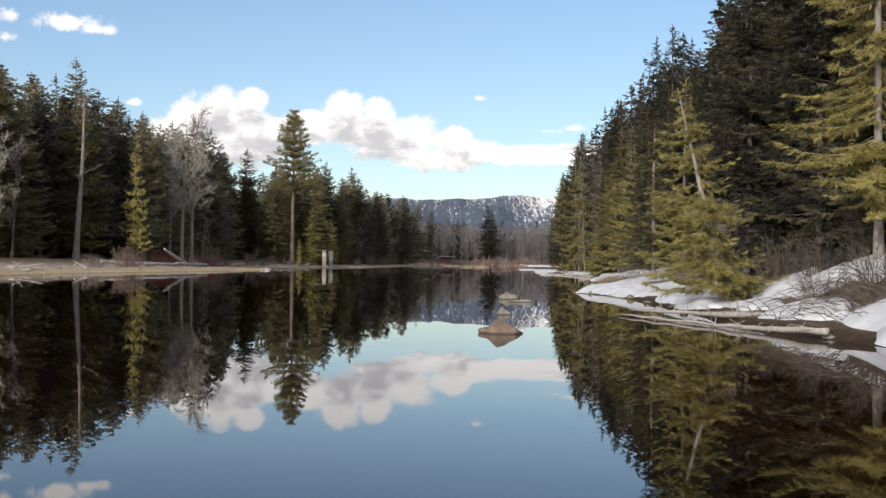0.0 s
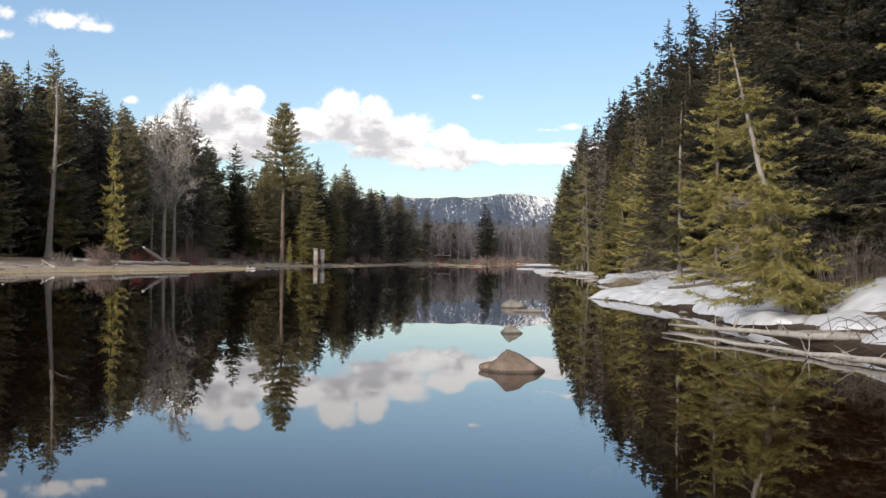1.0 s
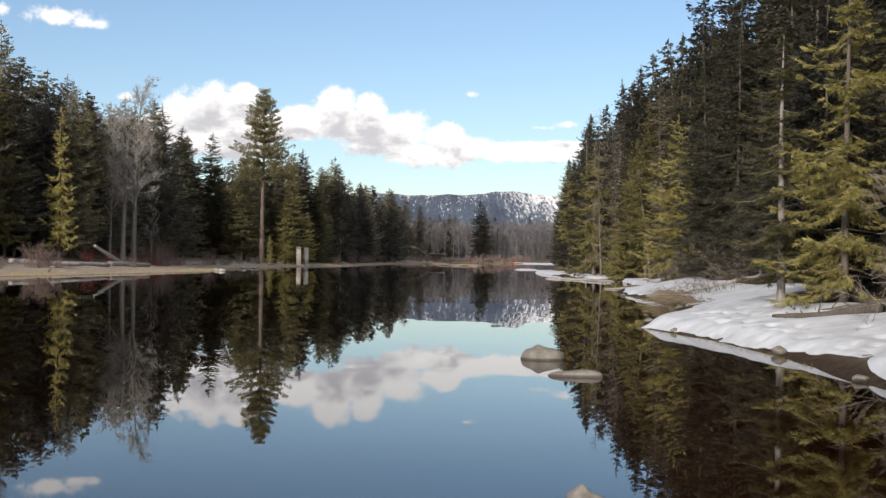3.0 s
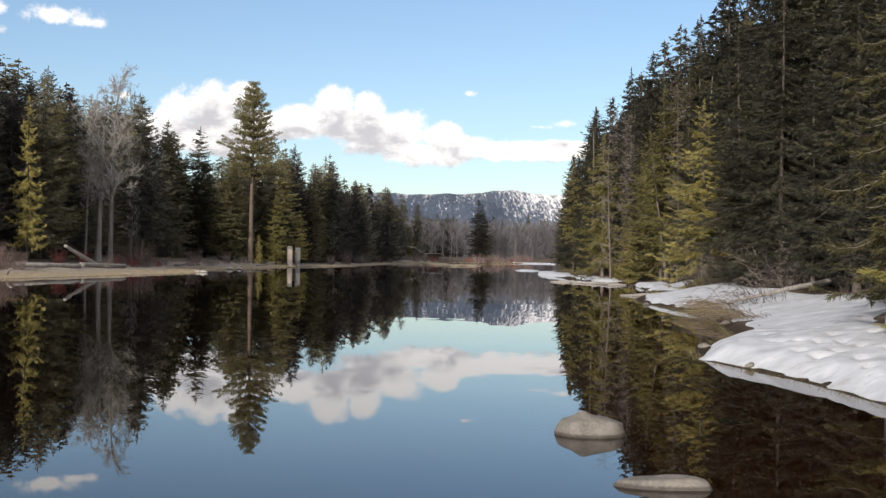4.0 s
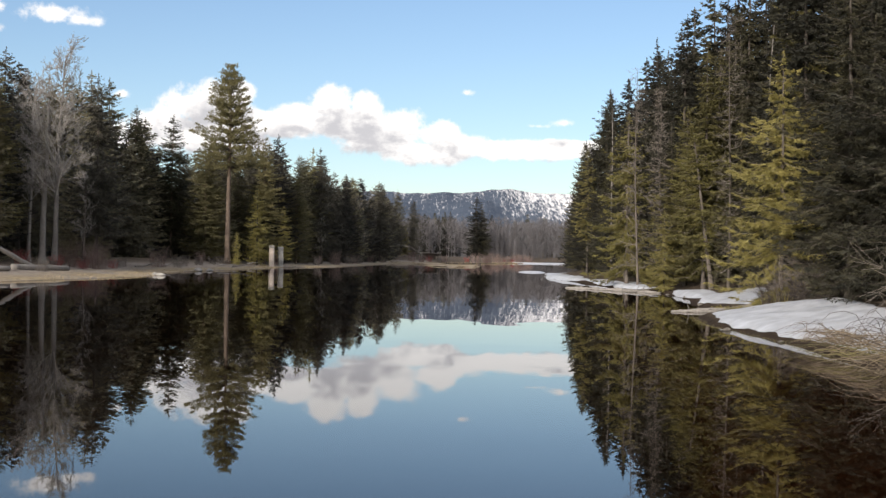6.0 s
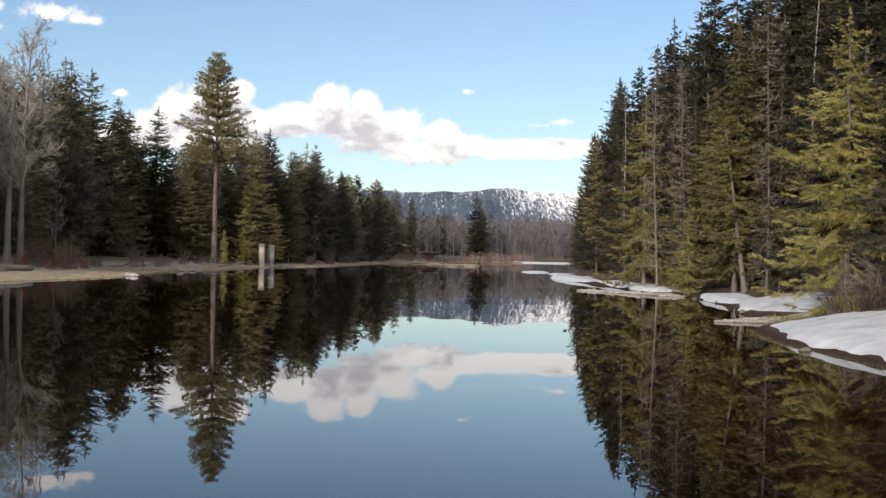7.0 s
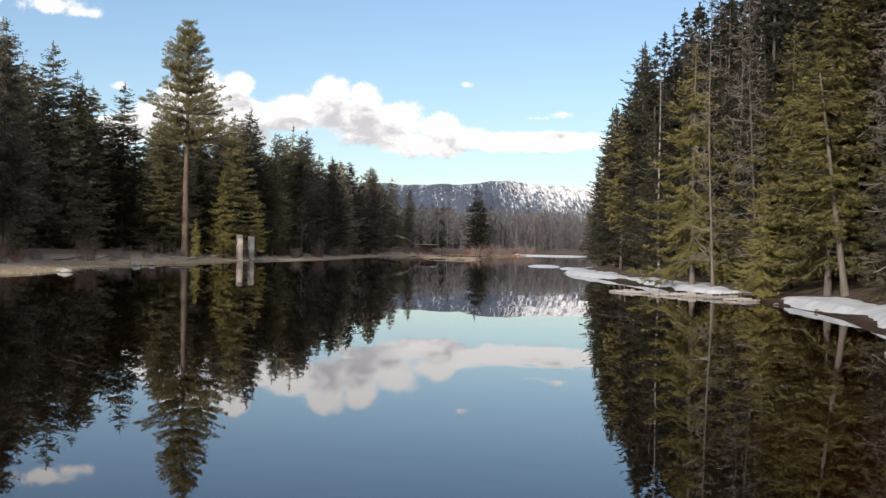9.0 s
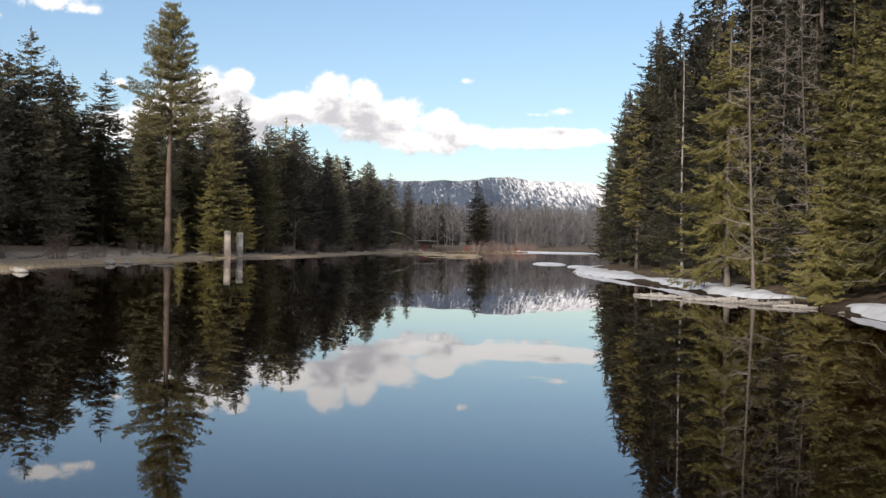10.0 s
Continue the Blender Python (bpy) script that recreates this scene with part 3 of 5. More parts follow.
def make_ground():
    ys = np.concatenate([-np.geomspace(4000, 40, 14), np.arange(-36, 4, 4.0), np.arange(4, 142, 0.8), np.arange(142, 270, 2.5), np.arange(270, 600, 10.0), np.geomspace(600, 4600, 18)])
    off = np.array([0, .15, .3, .5, .8, 1.1, 1.5, 2, 2.5, 3, 3.6, 4.3, 5, 6, 7, 8.5, 10, 12, 14, 17, 21, 26, 34, 48, 75, 130, 260, 600, 1400, 3600])
    bed = np.array([0.0, 0.006, 0.015, 0.03, 0.05, 0.08, 0.11, 0.15, 0.2, 0.26, 0.34, 0.45, 0.58, 0.7, 0.78, 0.84, 0.88, 0.91, 0.935, 0.955, 0.97, 0.982, 0.99, 0.996])
    rows = []
    for y in ys:
        w, e = float(west(y)), float(east(y))
        e = max(e, w + 0.5)
        x = np.concatenate([w - off[::-1], w + (e - w) * bed[1:], e + off])
        z = land(x, np.full(len(x), y))
        for i in range(len(x)):
            p = Vector((x[i] * 0.45, y * 0.45, 0))
            damp = float(ease(abs(z[i]), 0.02, 0.4))
            z[i] += noise.fractal(p, 1.0, 2.0, 4) * 0.16 * damp
        rows.append(np.stack([x, np.full(len(x), y), z], -1))
    g = np.array(rows)
    ny, nx, _ = g.shape
    i = np.arange(ny * nx).reshape(ny, nx)
    quads = np.stack([i[:-1, :-1], i[:-1, 1:], i[1:, 1:], i[1:, :-1]], -1).reshape(-1, 4)
    tagged(new("ground", mesh_of("ground", g.reshape(-1, 3), quads, GROUND, True)), "lake bed and banks of brown litter and dead grass", "ground", kind="structure")


make_ground()
xs, yy = np.meshgrid(np.linspace(-60, 80, 8), np.linspace(-600, 620, 30))
i = np.arange(240).reshape(30, 8)
tagged(new("water", mesh_of("water", np.stack([xs, yy, xs * 0], -1).reshape(-1, 3), np.stack([i[:-1, :-1], i[:-1, 1:], i[1:, 1:], i[1:, :-1]], -1).reshape(-1, 4), WATER, True)),
       "calm dark brown lake water mirroring sky and trees", "water", kind="structure")


def make_mountain():
    """A long flat-topped ridge far up the valley, and a lower wooded foothill before it."""
    xs = np.linspace(-2600, 2600, 261)
    ys = np.linspace(2500, 4300, 61)
    v = np.zeros((61, 261, 3))
    for j, y in enumerate(ys):
        for i, x in enumerate(xs):
            q = (y - 2500) / 900
            top = 176 + 12 * math.sin(x / 260 + 0.4) + 10 * noise.fractal(Vector((x / 210, 3.1, 0)), 1.0, 2.0, 4) - 0.00004 * x * x
            ridge = top * float(ease(q, 0.0, 1.05)) ** 0.75
            gully = noise.fractal(Vector((x / 120, y / 420, 1.7)), 0.9, 2.1, 5)
            v[j, i] = (x, y, ridge + gully * 22 * float(ease(q, 0.02, 0.5)) * (1 - 0.85 * float(ease(q, 0.75, 1.05))))
    i = np.arange(61 * 261).reshape(61, 261)
    quads = np.stack([i[:-1, :-1], i[:-1, 1:], i[1:, 1:], i[1:, :-1]], -1).reshape(-1, 4)
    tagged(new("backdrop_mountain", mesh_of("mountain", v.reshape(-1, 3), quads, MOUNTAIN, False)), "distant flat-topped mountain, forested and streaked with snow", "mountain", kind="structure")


make_mountain()


# ---- trees ----
rng = np.random.default_rng(11)


def off_lane(x, y, top):
    """Keeps a narrow glade open towards the sun before the two pillars."""
    sx, sy = math.sin(SUN_AZ), math.cos(SUN_AZ)
    s, aside = (x + 23.0) * sx + (y - 218.0) * sy, abs((x + 23.0) * sy - (y - 218.0) * sx)
    return aside > 7.5 or s < 1.5 or top < 0.4 + 0.345 * (s - 3.0)


def upright(x, y, scale=1.0, turn=None, sink=0.06, wide=1.0):
    a = rng.uniform(0, 360) if turn is None else turn
    return pose(x, y, ground_at(x, y) - sink, 0, 0, a) @ Matrix.Diagonal((scale * wide, scale * wide, scale, 1))


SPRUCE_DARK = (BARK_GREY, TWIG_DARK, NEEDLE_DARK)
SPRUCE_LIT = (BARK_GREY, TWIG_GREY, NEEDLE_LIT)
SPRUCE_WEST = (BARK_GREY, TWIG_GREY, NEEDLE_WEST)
SPRUCE_OLIVE = (BARK_GREY, TWIG_GREY, NEEDLE_OLIVE)
PINE = (BARK_PINE, TWIG_DARK, NEEDLE_PINE)
FIR_LABEL = "dark green fir with dense drooping branches"
OLIVE_LABEL = "sunlit olive-green fir with grey trunk and dead lower twigs"
PINE_LABEL = "tall pine with bare trunk and clumped needles"
WEST_LABEL = "fir greyed by painted shade, with dead grey twigs under the crown"
LIT_LABEL = "young fir with bright sunlight painted into its yellow-green needles"

# name, look, seed, height, radius, base, detail, shape, bare
KINDS = {
    "dark_far": ("fir_tree", SPRUCE_DARK, [(21, 20, 3.2, 0.05), (22, 20, 2.8, 0.08), (23, 20, 3.5, 0.04)], "far", "spruce", 0.1, FIR_LABEL),
    "dark_mid": ("fir_tree", SPRUCE_DARK, [(31, 20, 3.0, 0.06), (32, 20, 3.4, 0.10), (33, 20, 2.6, 0.05)], "mid", "spruce", 0.15, FIR_LABEL),
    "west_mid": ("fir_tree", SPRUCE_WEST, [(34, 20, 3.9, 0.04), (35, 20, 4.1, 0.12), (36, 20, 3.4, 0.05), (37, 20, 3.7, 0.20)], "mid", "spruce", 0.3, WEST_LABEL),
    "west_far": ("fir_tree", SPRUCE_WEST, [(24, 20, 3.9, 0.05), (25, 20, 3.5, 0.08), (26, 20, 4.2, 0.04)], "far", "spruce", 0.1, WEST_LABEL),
    "olive_mid": ("fir_tree", SPRUCE_OLIVE, [(41, 16, 2.5, 0.10), (42, 16, 1.9, 0.28), (43, 16, 2.8, 0.08)], "mid", "spruce", 0.2, OLIVE_LABEL),
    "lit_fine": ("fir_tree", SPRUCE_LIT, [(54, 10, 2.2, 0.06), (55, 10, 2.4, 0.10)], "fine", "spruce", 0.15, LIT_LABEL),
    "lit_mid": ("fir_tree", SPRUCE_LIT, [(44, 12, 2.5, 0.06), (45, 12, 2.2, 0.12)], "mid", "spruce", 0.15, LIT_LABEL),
    "olive_fine": ("fir_tree", SPRUCE_OLIVE, [(51, 10, 2.0, 0.10), (52, 10, 2.3, 0.16), (53, 10, 1.7, 0.30)], "fine", "spruce", 0.2, OLIVE_LABEL),
    "dark_fine": ("fir_tree", SPRUCE_DARK, [(61, 15, 2.9, 0.06), (62, 15, 2.5, 0.10)], "fine", "spruce", 0.2, FIR_LABEL),
    "tall_open": ("fir_tree", SPRUCE_DARK, [(63, 15, 2.5, 0.34), (64, 15, 2.2, 0.42)], "fine", "spruce", 0.1, "dark fir with bare lower trunk and dead twigs"),
    "pine_mid": ("pine_tree", PINE, [(71, 22, 3.9, 0.08), (72, 22, 3.6, 0.14)], "mid", "spruce", 0.1, PINE_LABEL),
}
STOCK, used = {}, {}


def plant(kind, x, y, top, wide=1.0, group="forest trees", variant=None, label=""):
    """A tree of a kind with its tip at the height top; the first of each variant is built, later ones are copies."""
    name, mats, variants, detail, shape, bare, text = KINDS[kind]
    used[kind] = used.get(kind, -1) + 1
    i = (used[kind] if variant is None else variant) % len(variants)
    seed, h, r, base = variants[i]
    s = (top - ground_at(x, y)) / h
    m = upright(x, y, s, wide=wide)
    if (kind, i) not in STOCK:
        ob = tree_thing(name, conifer(seed, h, r, base, detail, shape, bare=bare, taper=0.55 if kind[:4] in ("west", "pine") else 0.64, droop=0.06 if kind[:4] == "pine" else 0.28, ragged=0.11 if kind[:4] in ("west", "pine") else 0.20), mats, m, label or text, "tree", group)
        STOCK[kind, i] = ob
        return ob
    src = STOCK[kind, i]
    ob = copy_thing(src, Matrix.Identity(4))
    ob.matrix_basis = m
    return tagged(ob, label or text, "tree", group)


# places kept for the leafless trees
taken = [(-32.6, 153.8), (-34.2, 155.4), (-36.5, 158.5), (-40.0, 130.4), (-43.5, 121.0), (-41.5, 117.5), (-40.0, 126.0)]


def free(x, y, gap):
    if any((x - a) ** 2 + (y - b) ** 2 < gap * gap for a, b in taken):
        return False
    taken.append((x, y))
    return True


def hero(kind, x, y, top, **k):
    taken.append((x, y))
    return plant(kind, x, y, top, **k)


PINE_OUTLINE = ((0, 0.10, 0.22, 0.36, 0.44, 0.55, 0.68, 0.80, 0.90, 0.96, 1), (0.75, 1.0, 1.0, 0.85, 0.52, 0.60, 0.54, 0.44, 0.28, 0.15, 0.04))
# west bank, trees that stand out
taken.append((-26.9, 208.3))
tree_thing("pine_tree", conifer(5, 26.9, 3.3, 0.47, "fine", "pine", ragged=0.36, thick=2.9, girth=1.8, outline=PINE_OUTLINE), PINE, upright(-26.9, 208.3, turn=40),
           "very tall pine with bare straight trunk above the shore", "tree")
hero("west_mid", -24.2, 238.4, 20.9)
hero("lit_mid", -21.4, 262.0, 21.0, wide=0.8, variant=1, label="lit fir with thin lower branches by the shore")
hero("lit_mid", -25.1, 222.5, 11.4, wide=1.0, variant=0)
hero("pine_mid", -31.5, 216.5, 17.5, wide=1.2)
hero("pine_mid", -28.6, 227.0, 17.0, wide=1.1)
hero("lit_mid", -22.6, 233.0, 9.5, wide=1.0, variant=1)
hero("lit_mid", -25.7, 208.4, 5.0, wide=0.8, variant=0)
hero("pine_mid", -48.2, 228.0, 27.9)
hero("pine_mid", -39.2, 208.0, 21.4)
hero("pine_mid", -36.8, 219.0, 21.6)
hero("west_mid", -43.6, 183.4, 16.5)
hero("pine_mid", -49.5, 159.6, 27.9)
hero("west_mid", -35.7, 175.5, 21.2)
hero("west_mid", -33.2, 168.9, 19.9)
hero("lit_mid", -35.6, 138.0, 15.8, wide=0.6, variant=1)
hero("west_mid", -59.0, 214.0, 29.9)
hero("west_mid", -50.5, 198.9, 24.7)
hero("west_mid", -27.6, 341.0, 28.0)
hero("west_mid", -11.0, 400.0, 20.9, wide=1.1)
hero("west_mid", -6.9, 430.0, 19.9, wide=1.1)
hero("olive_mid", -8.6, 405.0, 11.0, wide=1.2)
hero("west_mid", -12.4, 330.0, 19.0, wide=1.1)
# the west wood: the row along the shore, then the depth of it
far_trees = []
EDGE_Y, EDGE_D = [50, 100, 130, 150, 165, 185, 205, 225, 240, 440], [14, 14, 16.5, 14, 12.5, 10.5, 8.5, 7, 6, 6]

for row, (d0, d1, gap, most) in enumerate(((0, 5, 2.7, 88), (5, 16, 3.1, 95), (15, 48, 4.4, 150))):
    planted = 0
    for n in range(1600):
        y = rng.uniform(114, 300) if row < 2 else rng.uniform(114, 440)
        if row == 0 and n % 3 == 0:
            y = rng.uniform(236, 440)
        d = rng.uniform(d0, d1) + float(np.interp(y, EDGE_Y, EDGE_D))
        x = float(west(y)) - d
        if y > 350:
            x = min(x, -12 - 0.02 * (y - 350) - rng.uniform(0, 14))
        if planted >= most or (188 < y < 212 and x > -31) or not free(x, y, gap):
            continue
        planted += 1
        top = min(max((0.53 * (1 - x) + 1.0) * rng.uniform(0.74, 0.95), 9.0), 24)
        top *= float(np.interp(y, (95, 150), (0.86, 1.0)))
        if y > 230:
            top = rng.uniform(14.5, 20.5)
        pick = rng.uniform()
        if not off_lane(x, y, top):
            continue
        if y > 300 or row:
            far_trees.append((x, y, top))
        else:
            plant("west_mid" if pick < 0.72 else "pine_mid" if pick < 0.95 else "olive_mid", x, y, top, wide=rng.uniform(0.95, 1.3))
# east bank, trees that stand out
hero("dark_mid", 17.8, 102.4, 20.6)
hero("dark_mid", 18.6, 133.5, 19.7)
hero("dark_mid", 19.2, 147.7, 20.6)
hero("dark_mid", 19.4, 178.0, 20.5)
hero("olive_mid", 16.7, 175.0, 14.6)
hero("olive_mid", 17.9, 183.0, 15.3)
hero("dark_mid", 17.9, 94.6, 17.8, wide=1.1)
taken.append((14.9, 96.0))
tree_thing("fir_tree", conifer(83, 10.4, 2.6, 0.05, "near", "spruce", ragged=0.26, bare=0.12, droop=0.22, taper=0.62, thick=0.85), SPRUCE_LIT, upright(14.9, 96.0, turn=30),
           "broad fir with wide drooping sprays painted in sunlit yellow-green", "tree")
taken.append((15.4, 83.6))
# Dark needles paint this tree as standing in deep shade.
tree_thing("fir_tree", conifer(84, 17.0, 3.0, 0.05, "fine", "spruce", ragged=0.26, bare=0.1, droop=0.26, taper=0.6, thick=1.1), SPRUCE_DARK, upright(15.6, 83.6, turn=80),
           "tall dark fir with long drooping sprays above the snow", "tree")
hero("dark_mid", 19.7, 137.6, 18.6)
hero("lit_fine", 14.7, 134.2, 12.8, wide=1.0, variant=1, label="sunlit fir with a long grey trunk and wide low branches")
hero("lit_fine", 16.4, 132.6, 6.8, wide=0.8, variant=0)
hero("lit_fine", 15.2, 122.6, 5.3, wide=1.15, variant=0, label="small young fir, painted in sunlit yellow-green, on the snowy bank")
hero("olive_mid", 17.1, 120.0, 15.0)
taken += [(9.5, 54.4), (10.4, 52.2)]
tree_thing("fir_tree", conifer(85, 7.1, 1.4, 0.10, "near", "spruce", ragged=0.32, bare=0.25, droop=0.20, taper=0.62, thick=0.9, girth=1.3), (BARK_PALE, TWIG_GREY, NEEDLE_OLIVE), upright(9.5, 54.4, turn=10),
           "slender olive-green fir with a pale trunk beside the snow", "tree")
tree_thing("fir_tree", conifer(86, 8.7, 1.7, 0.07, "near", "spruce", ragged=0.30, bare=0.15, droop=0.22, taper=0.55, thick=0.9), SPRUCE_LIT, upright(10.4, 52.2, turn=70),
           "tall fir in painted sunlit yellow-green, rooted at the edge of the snow", "tree")
hero("tall_open", 12.6, 50.0, 15.0)
hero("tall_open", 13.4, 43.0, 17.0)
taken.append((8.6, 35.0))
# Pale bark on this trunk stands in for sunlight falling on it.
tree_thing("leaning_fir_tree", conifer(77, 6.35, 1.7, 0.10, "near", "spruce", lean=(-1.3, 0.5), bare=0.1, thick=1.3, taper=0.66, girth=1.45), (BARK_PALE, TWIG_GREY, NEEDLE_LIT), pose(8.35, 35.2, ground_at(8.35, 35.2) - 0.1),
           "fir painted in sunlit yellow-green, leaning out over the snowy shore", "tree")
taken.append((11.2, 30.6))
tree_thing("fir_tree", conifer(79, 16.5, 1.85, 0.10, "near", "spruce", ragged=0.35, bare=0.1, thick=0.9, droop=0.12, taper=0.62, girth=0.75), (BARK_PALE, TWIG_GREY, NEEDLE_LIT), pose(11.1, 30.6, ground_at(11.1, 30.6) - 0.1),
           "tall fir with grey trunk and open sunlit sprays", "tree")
for k in range(26):
    y = 34.0 + 1.15 * k
    hero("dark_fine" if k % 3 else "dark_mid", 13.2 + 2.6 * (k * 0.618 % 1.0) + 0.05 * (y - 34) + (1.6 if y < 42 else 0.0), y, (12.5 + 5.5 * (k * 0.382 % 1.0)), wide=1.15)
taken.append((17.2, 118.2))
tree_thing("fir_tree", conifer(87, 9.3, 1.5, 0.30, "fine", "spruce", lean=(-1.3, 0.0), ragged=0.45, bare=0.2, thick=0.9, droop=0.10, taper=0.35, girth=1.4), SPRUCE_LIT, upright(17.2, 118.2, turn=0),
           "crooked fir with a leaning trunk and tufted crown painted sunlit yellow-green", "tree")
# the east wood: the row along the shore, then the depth of it
y = 58.0
while y < 190:
    d = rng.uniform(2.6, 4.2) if y > 112 else rng.uniform(4.6, 6.4)
    x = float(east(y)) + d
    if free(x, y, 1.6 if y > 112 else 2.4):
        near = y < 112
        # Only dark firs below y 90: their colour stands in for shade.
        plant(("olive_fine" if rng.uniform() < (0.0 if y < 90 else 0.35) else "dark_fine") if near else ("olive_mid" if rng.uniform() < 0.35 else "dark_mid"), x, y, (x + 0.6) * rng.uniform(0.5, 0.98), wide=rng.uniform(0.9, 1.25))
    y += rng.uniform(2.2, 3.8)
count = 0
for n in range(1500):
    y = rng.uniform(24, 196)
    d = rng.uniform(4.5, 26) if n % 2 else rng.uniform(4.5, 12)
    x = float(east(y)) + d
    if (y < 48 and d < 5.5) or count >= 135 or not free(x, y, 2.0 if d < 12 else 3.2):
        continue
    count += 1
    top = min((x + 0.8) * rng.uniform(0.75, 1.02), 27)
    if d > 15:
        far_trees.append((x, y, top))
    else:
        plant("dark_mid" if d < 8 else "dark_far", x, y, top, wide=rng.uniform(0.95, 1.3))


wood = thing("conifer_wood", Matrix.Identity(4), "dense dark conifer wood behind the shore trees", "trees", kind="stuff")


def wood_tree(kind, x, y, top, wide):
    """A tree deep in the wood: its trunk and crown stand in the one wood, on meshes shared with its kind."""
    variants = KINDS[kind][2]
    used[kind] = used.get(kind, -1) + 1
    i = used[kind] % len(variants)
    if (kind, i) not in STOCK:
        return plant(kind, x, y, top, wide, variant=i)
    m = upright(x, y, (top - ground_at(x, y)) / variants[i][1], wide=wide)
    for piece in STOCK[kind, i].children:
        ob = part(piece.name.split(".")[0], piece.data, wood)
        ob.matrix_basis = m
        tagged(ob, kind="stuff")


for x, y, top in far_trees:
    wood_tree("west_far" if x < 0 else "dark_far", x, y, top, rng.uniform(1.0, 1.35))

# ---- leafless trees and shrubs on the west bank ----
def bare_thing(name, arrays, mats, m, label, category="tree", group=""):
    ob = thing(name, m, label, category, group)
    part("trunk", mesh_of("trunk", *arrays[0], mats[0], True), ob)
    part("crown", mesh_of("crown", *arrays[1], mats[1], True), ob)
    return ob


bare_thing("cottonwood_tree", leafless(3, 17.5, 0.27, 0.30, 44, 4.8, 4, (0.5, 0.4), 0.12, 1.1, 4, 5, fine=0.013), (BARK_PALE, TWIG_PALE), pose(-32.6, 153.8, 0.75, 0, 0, 20),
           "tall leafless cottonwood with pale grey trunk and fine twigs")
bare_thing("cottonwood_tree", leafless(8, 14.0, 0.30, 0.45, 9, 3.6, 3, (-0.2, 0.3), 0.3, 0.35), (BARK_PALE, TWIG_GREY), pose(-34.2, 155.4, 0.8, 0, 0, 200),
           "dead cottonwood with a broken top and stubby limbs")
bare_thing("cottonwood_tree", leafless(14, 16.5, 0.20, 0.3, 34, 4.2, 4, (0.8, 0.0), 0.12, 1.2, 4, 5, fine=0.013), (BARK_PALE, TWIG_PALE), pose(-36.5, 158.5, 0.95, 0, 0, 90),
           "slender leafless cottonwood with fine grey twigs")
bare_thing("dead_tree", leafless(6, 18.2, 0.35, 0.34, 12, 3.2, 3, (0.7, 0.0), 0.22, 0.2), (BARK_PALE, TWIG_GREY), pose(-40.0, 130.4, 0.9),
           "tall dead tree with a straight grey trunk and few limbs")
for k, (x, y, h) in enumerate(((-43.5, 121.0, 11.5), (-57.4, 158.5, 17.0), (-47.0, 150.0, 19.0), (-52.0, 176.0, 21.0), (-20.4, 290.0, 15.0), (-15.5, 300.0, 13.0), (-13.5, 330.0, 12.0), (-18.0, 390.0, 13.0), (-42.0, 112.0, 13.0), (-33.5, 165.5, 9.0), (-18.6, 252.0, 8.0))):
    bare_thing("bare_tree", leafless(30 + k, h, 0.16, 0.22, 16, h * 0.26, 3, (0.4, 0.2), 0.12, 0.8, 5, fine=0.012), (BARK_GREY, TWIG_PALE), pose(x, y, ground_at(x, y) - 0.05, 0, 0, 47 * k),
               "leafless grey tree among the conifers", group="bare trees")

SHRUBS = {}


def shrub(look, x, y, scale, label, group="shrubs", squash=1.0):
    """A thicket of bare stems; copies share the first one's mesh."""
    mat, seed, stems, h, r = {"grey": (TWIG_GREY, 1, 50, 1.6, 1.2), "red": (TWIG_RED, 2, 50, 1.4, 1.0), "pink": (TWIG_PINK, 3, 80, 2.4, 1.4), "dark": (TWIG_DARK, 4, 75, 1.7, 1.5)}[look]
    if look not in SHRUBS:
        SHRUBS[look] = mesh_of("stems", *bush_arrays(seed, h, r, stems), mat, True)
    ob = new("shrub", SHRUBS[look])
    ob.matrix_basis = pose(x, y, ground_at(x, y) - 0.05, 0, 0, rng.uniform(0, 360)) @ Matrix.Diagonal((scale, scale, scale * squash, 1))
    return tagged(ob, label, "shrub", group)


shrub("pink", -30.4, 159.3, 1.05, "large pinkish leafless willow bush on the shore")
shrub("pink", -31.6, 160.8, 0.9, "large pinkish leafless willow bush on the shore")
for x, y, s in ((-31.5, 151.0, 0.9), (-30.6, 155.3, 0.8), (-33.0, 146.5, 0.9), (-33.8, 141.0, 1.0), (-29.6, 161.8, 0.7), (-35.0, 152.0, 0.9)):
    shrub("red", x, y, s, "low red-stemmed willow bush on the shore")
for k in range(34):
    y = rng.uniform(95, 345)
    x = float(west(y)) - rng.uniform(4.5, 9.5) * (0.6 if y > 228 else 1)
    shrub("grey" if k % 3 else "pink", x, y, rng.uniform(0.6, 1.2), "grey leafless bush at the wood's edge")
for k in range(26):
    y = rng.uniform(24, 185)
    x = float(east(y)) + rng.uniform(4.0, 6.0)
    shrub("dark", x, y, rng.uniform(0.5, 1.05), "tangle of dead brown twigs under the firs", squash=0.8)
for x, y, s in ((9.3, 29.5, 0.5), (9.9, 27.0, 0.6), (10.6, 33.0, 0.7), (10.2, 35.8, 0.6), (8.9, 25.2, 0.35), (11.6, 27.5, 0.75), (12.5, 34.0, 0.9), (10.9, 24.0, 0.6), (12.8, 30.0, 0.9)):
    shrub("dark", x, y, s, "leafless brown bush on the snowy bank")


for x, y, s in ((14.4, 93.8, 0.9), (15.6, 96.2, 1.0), (15.0, 88.0, 0.9), (15.2, 78.5, 1.0), (15.0, 71.5, 0.9), (14.4, 66.5, 0.9)):
    shrub("dark", x, y, s, "dark leafless thicket under the firs behind the snow", squash=0.7)
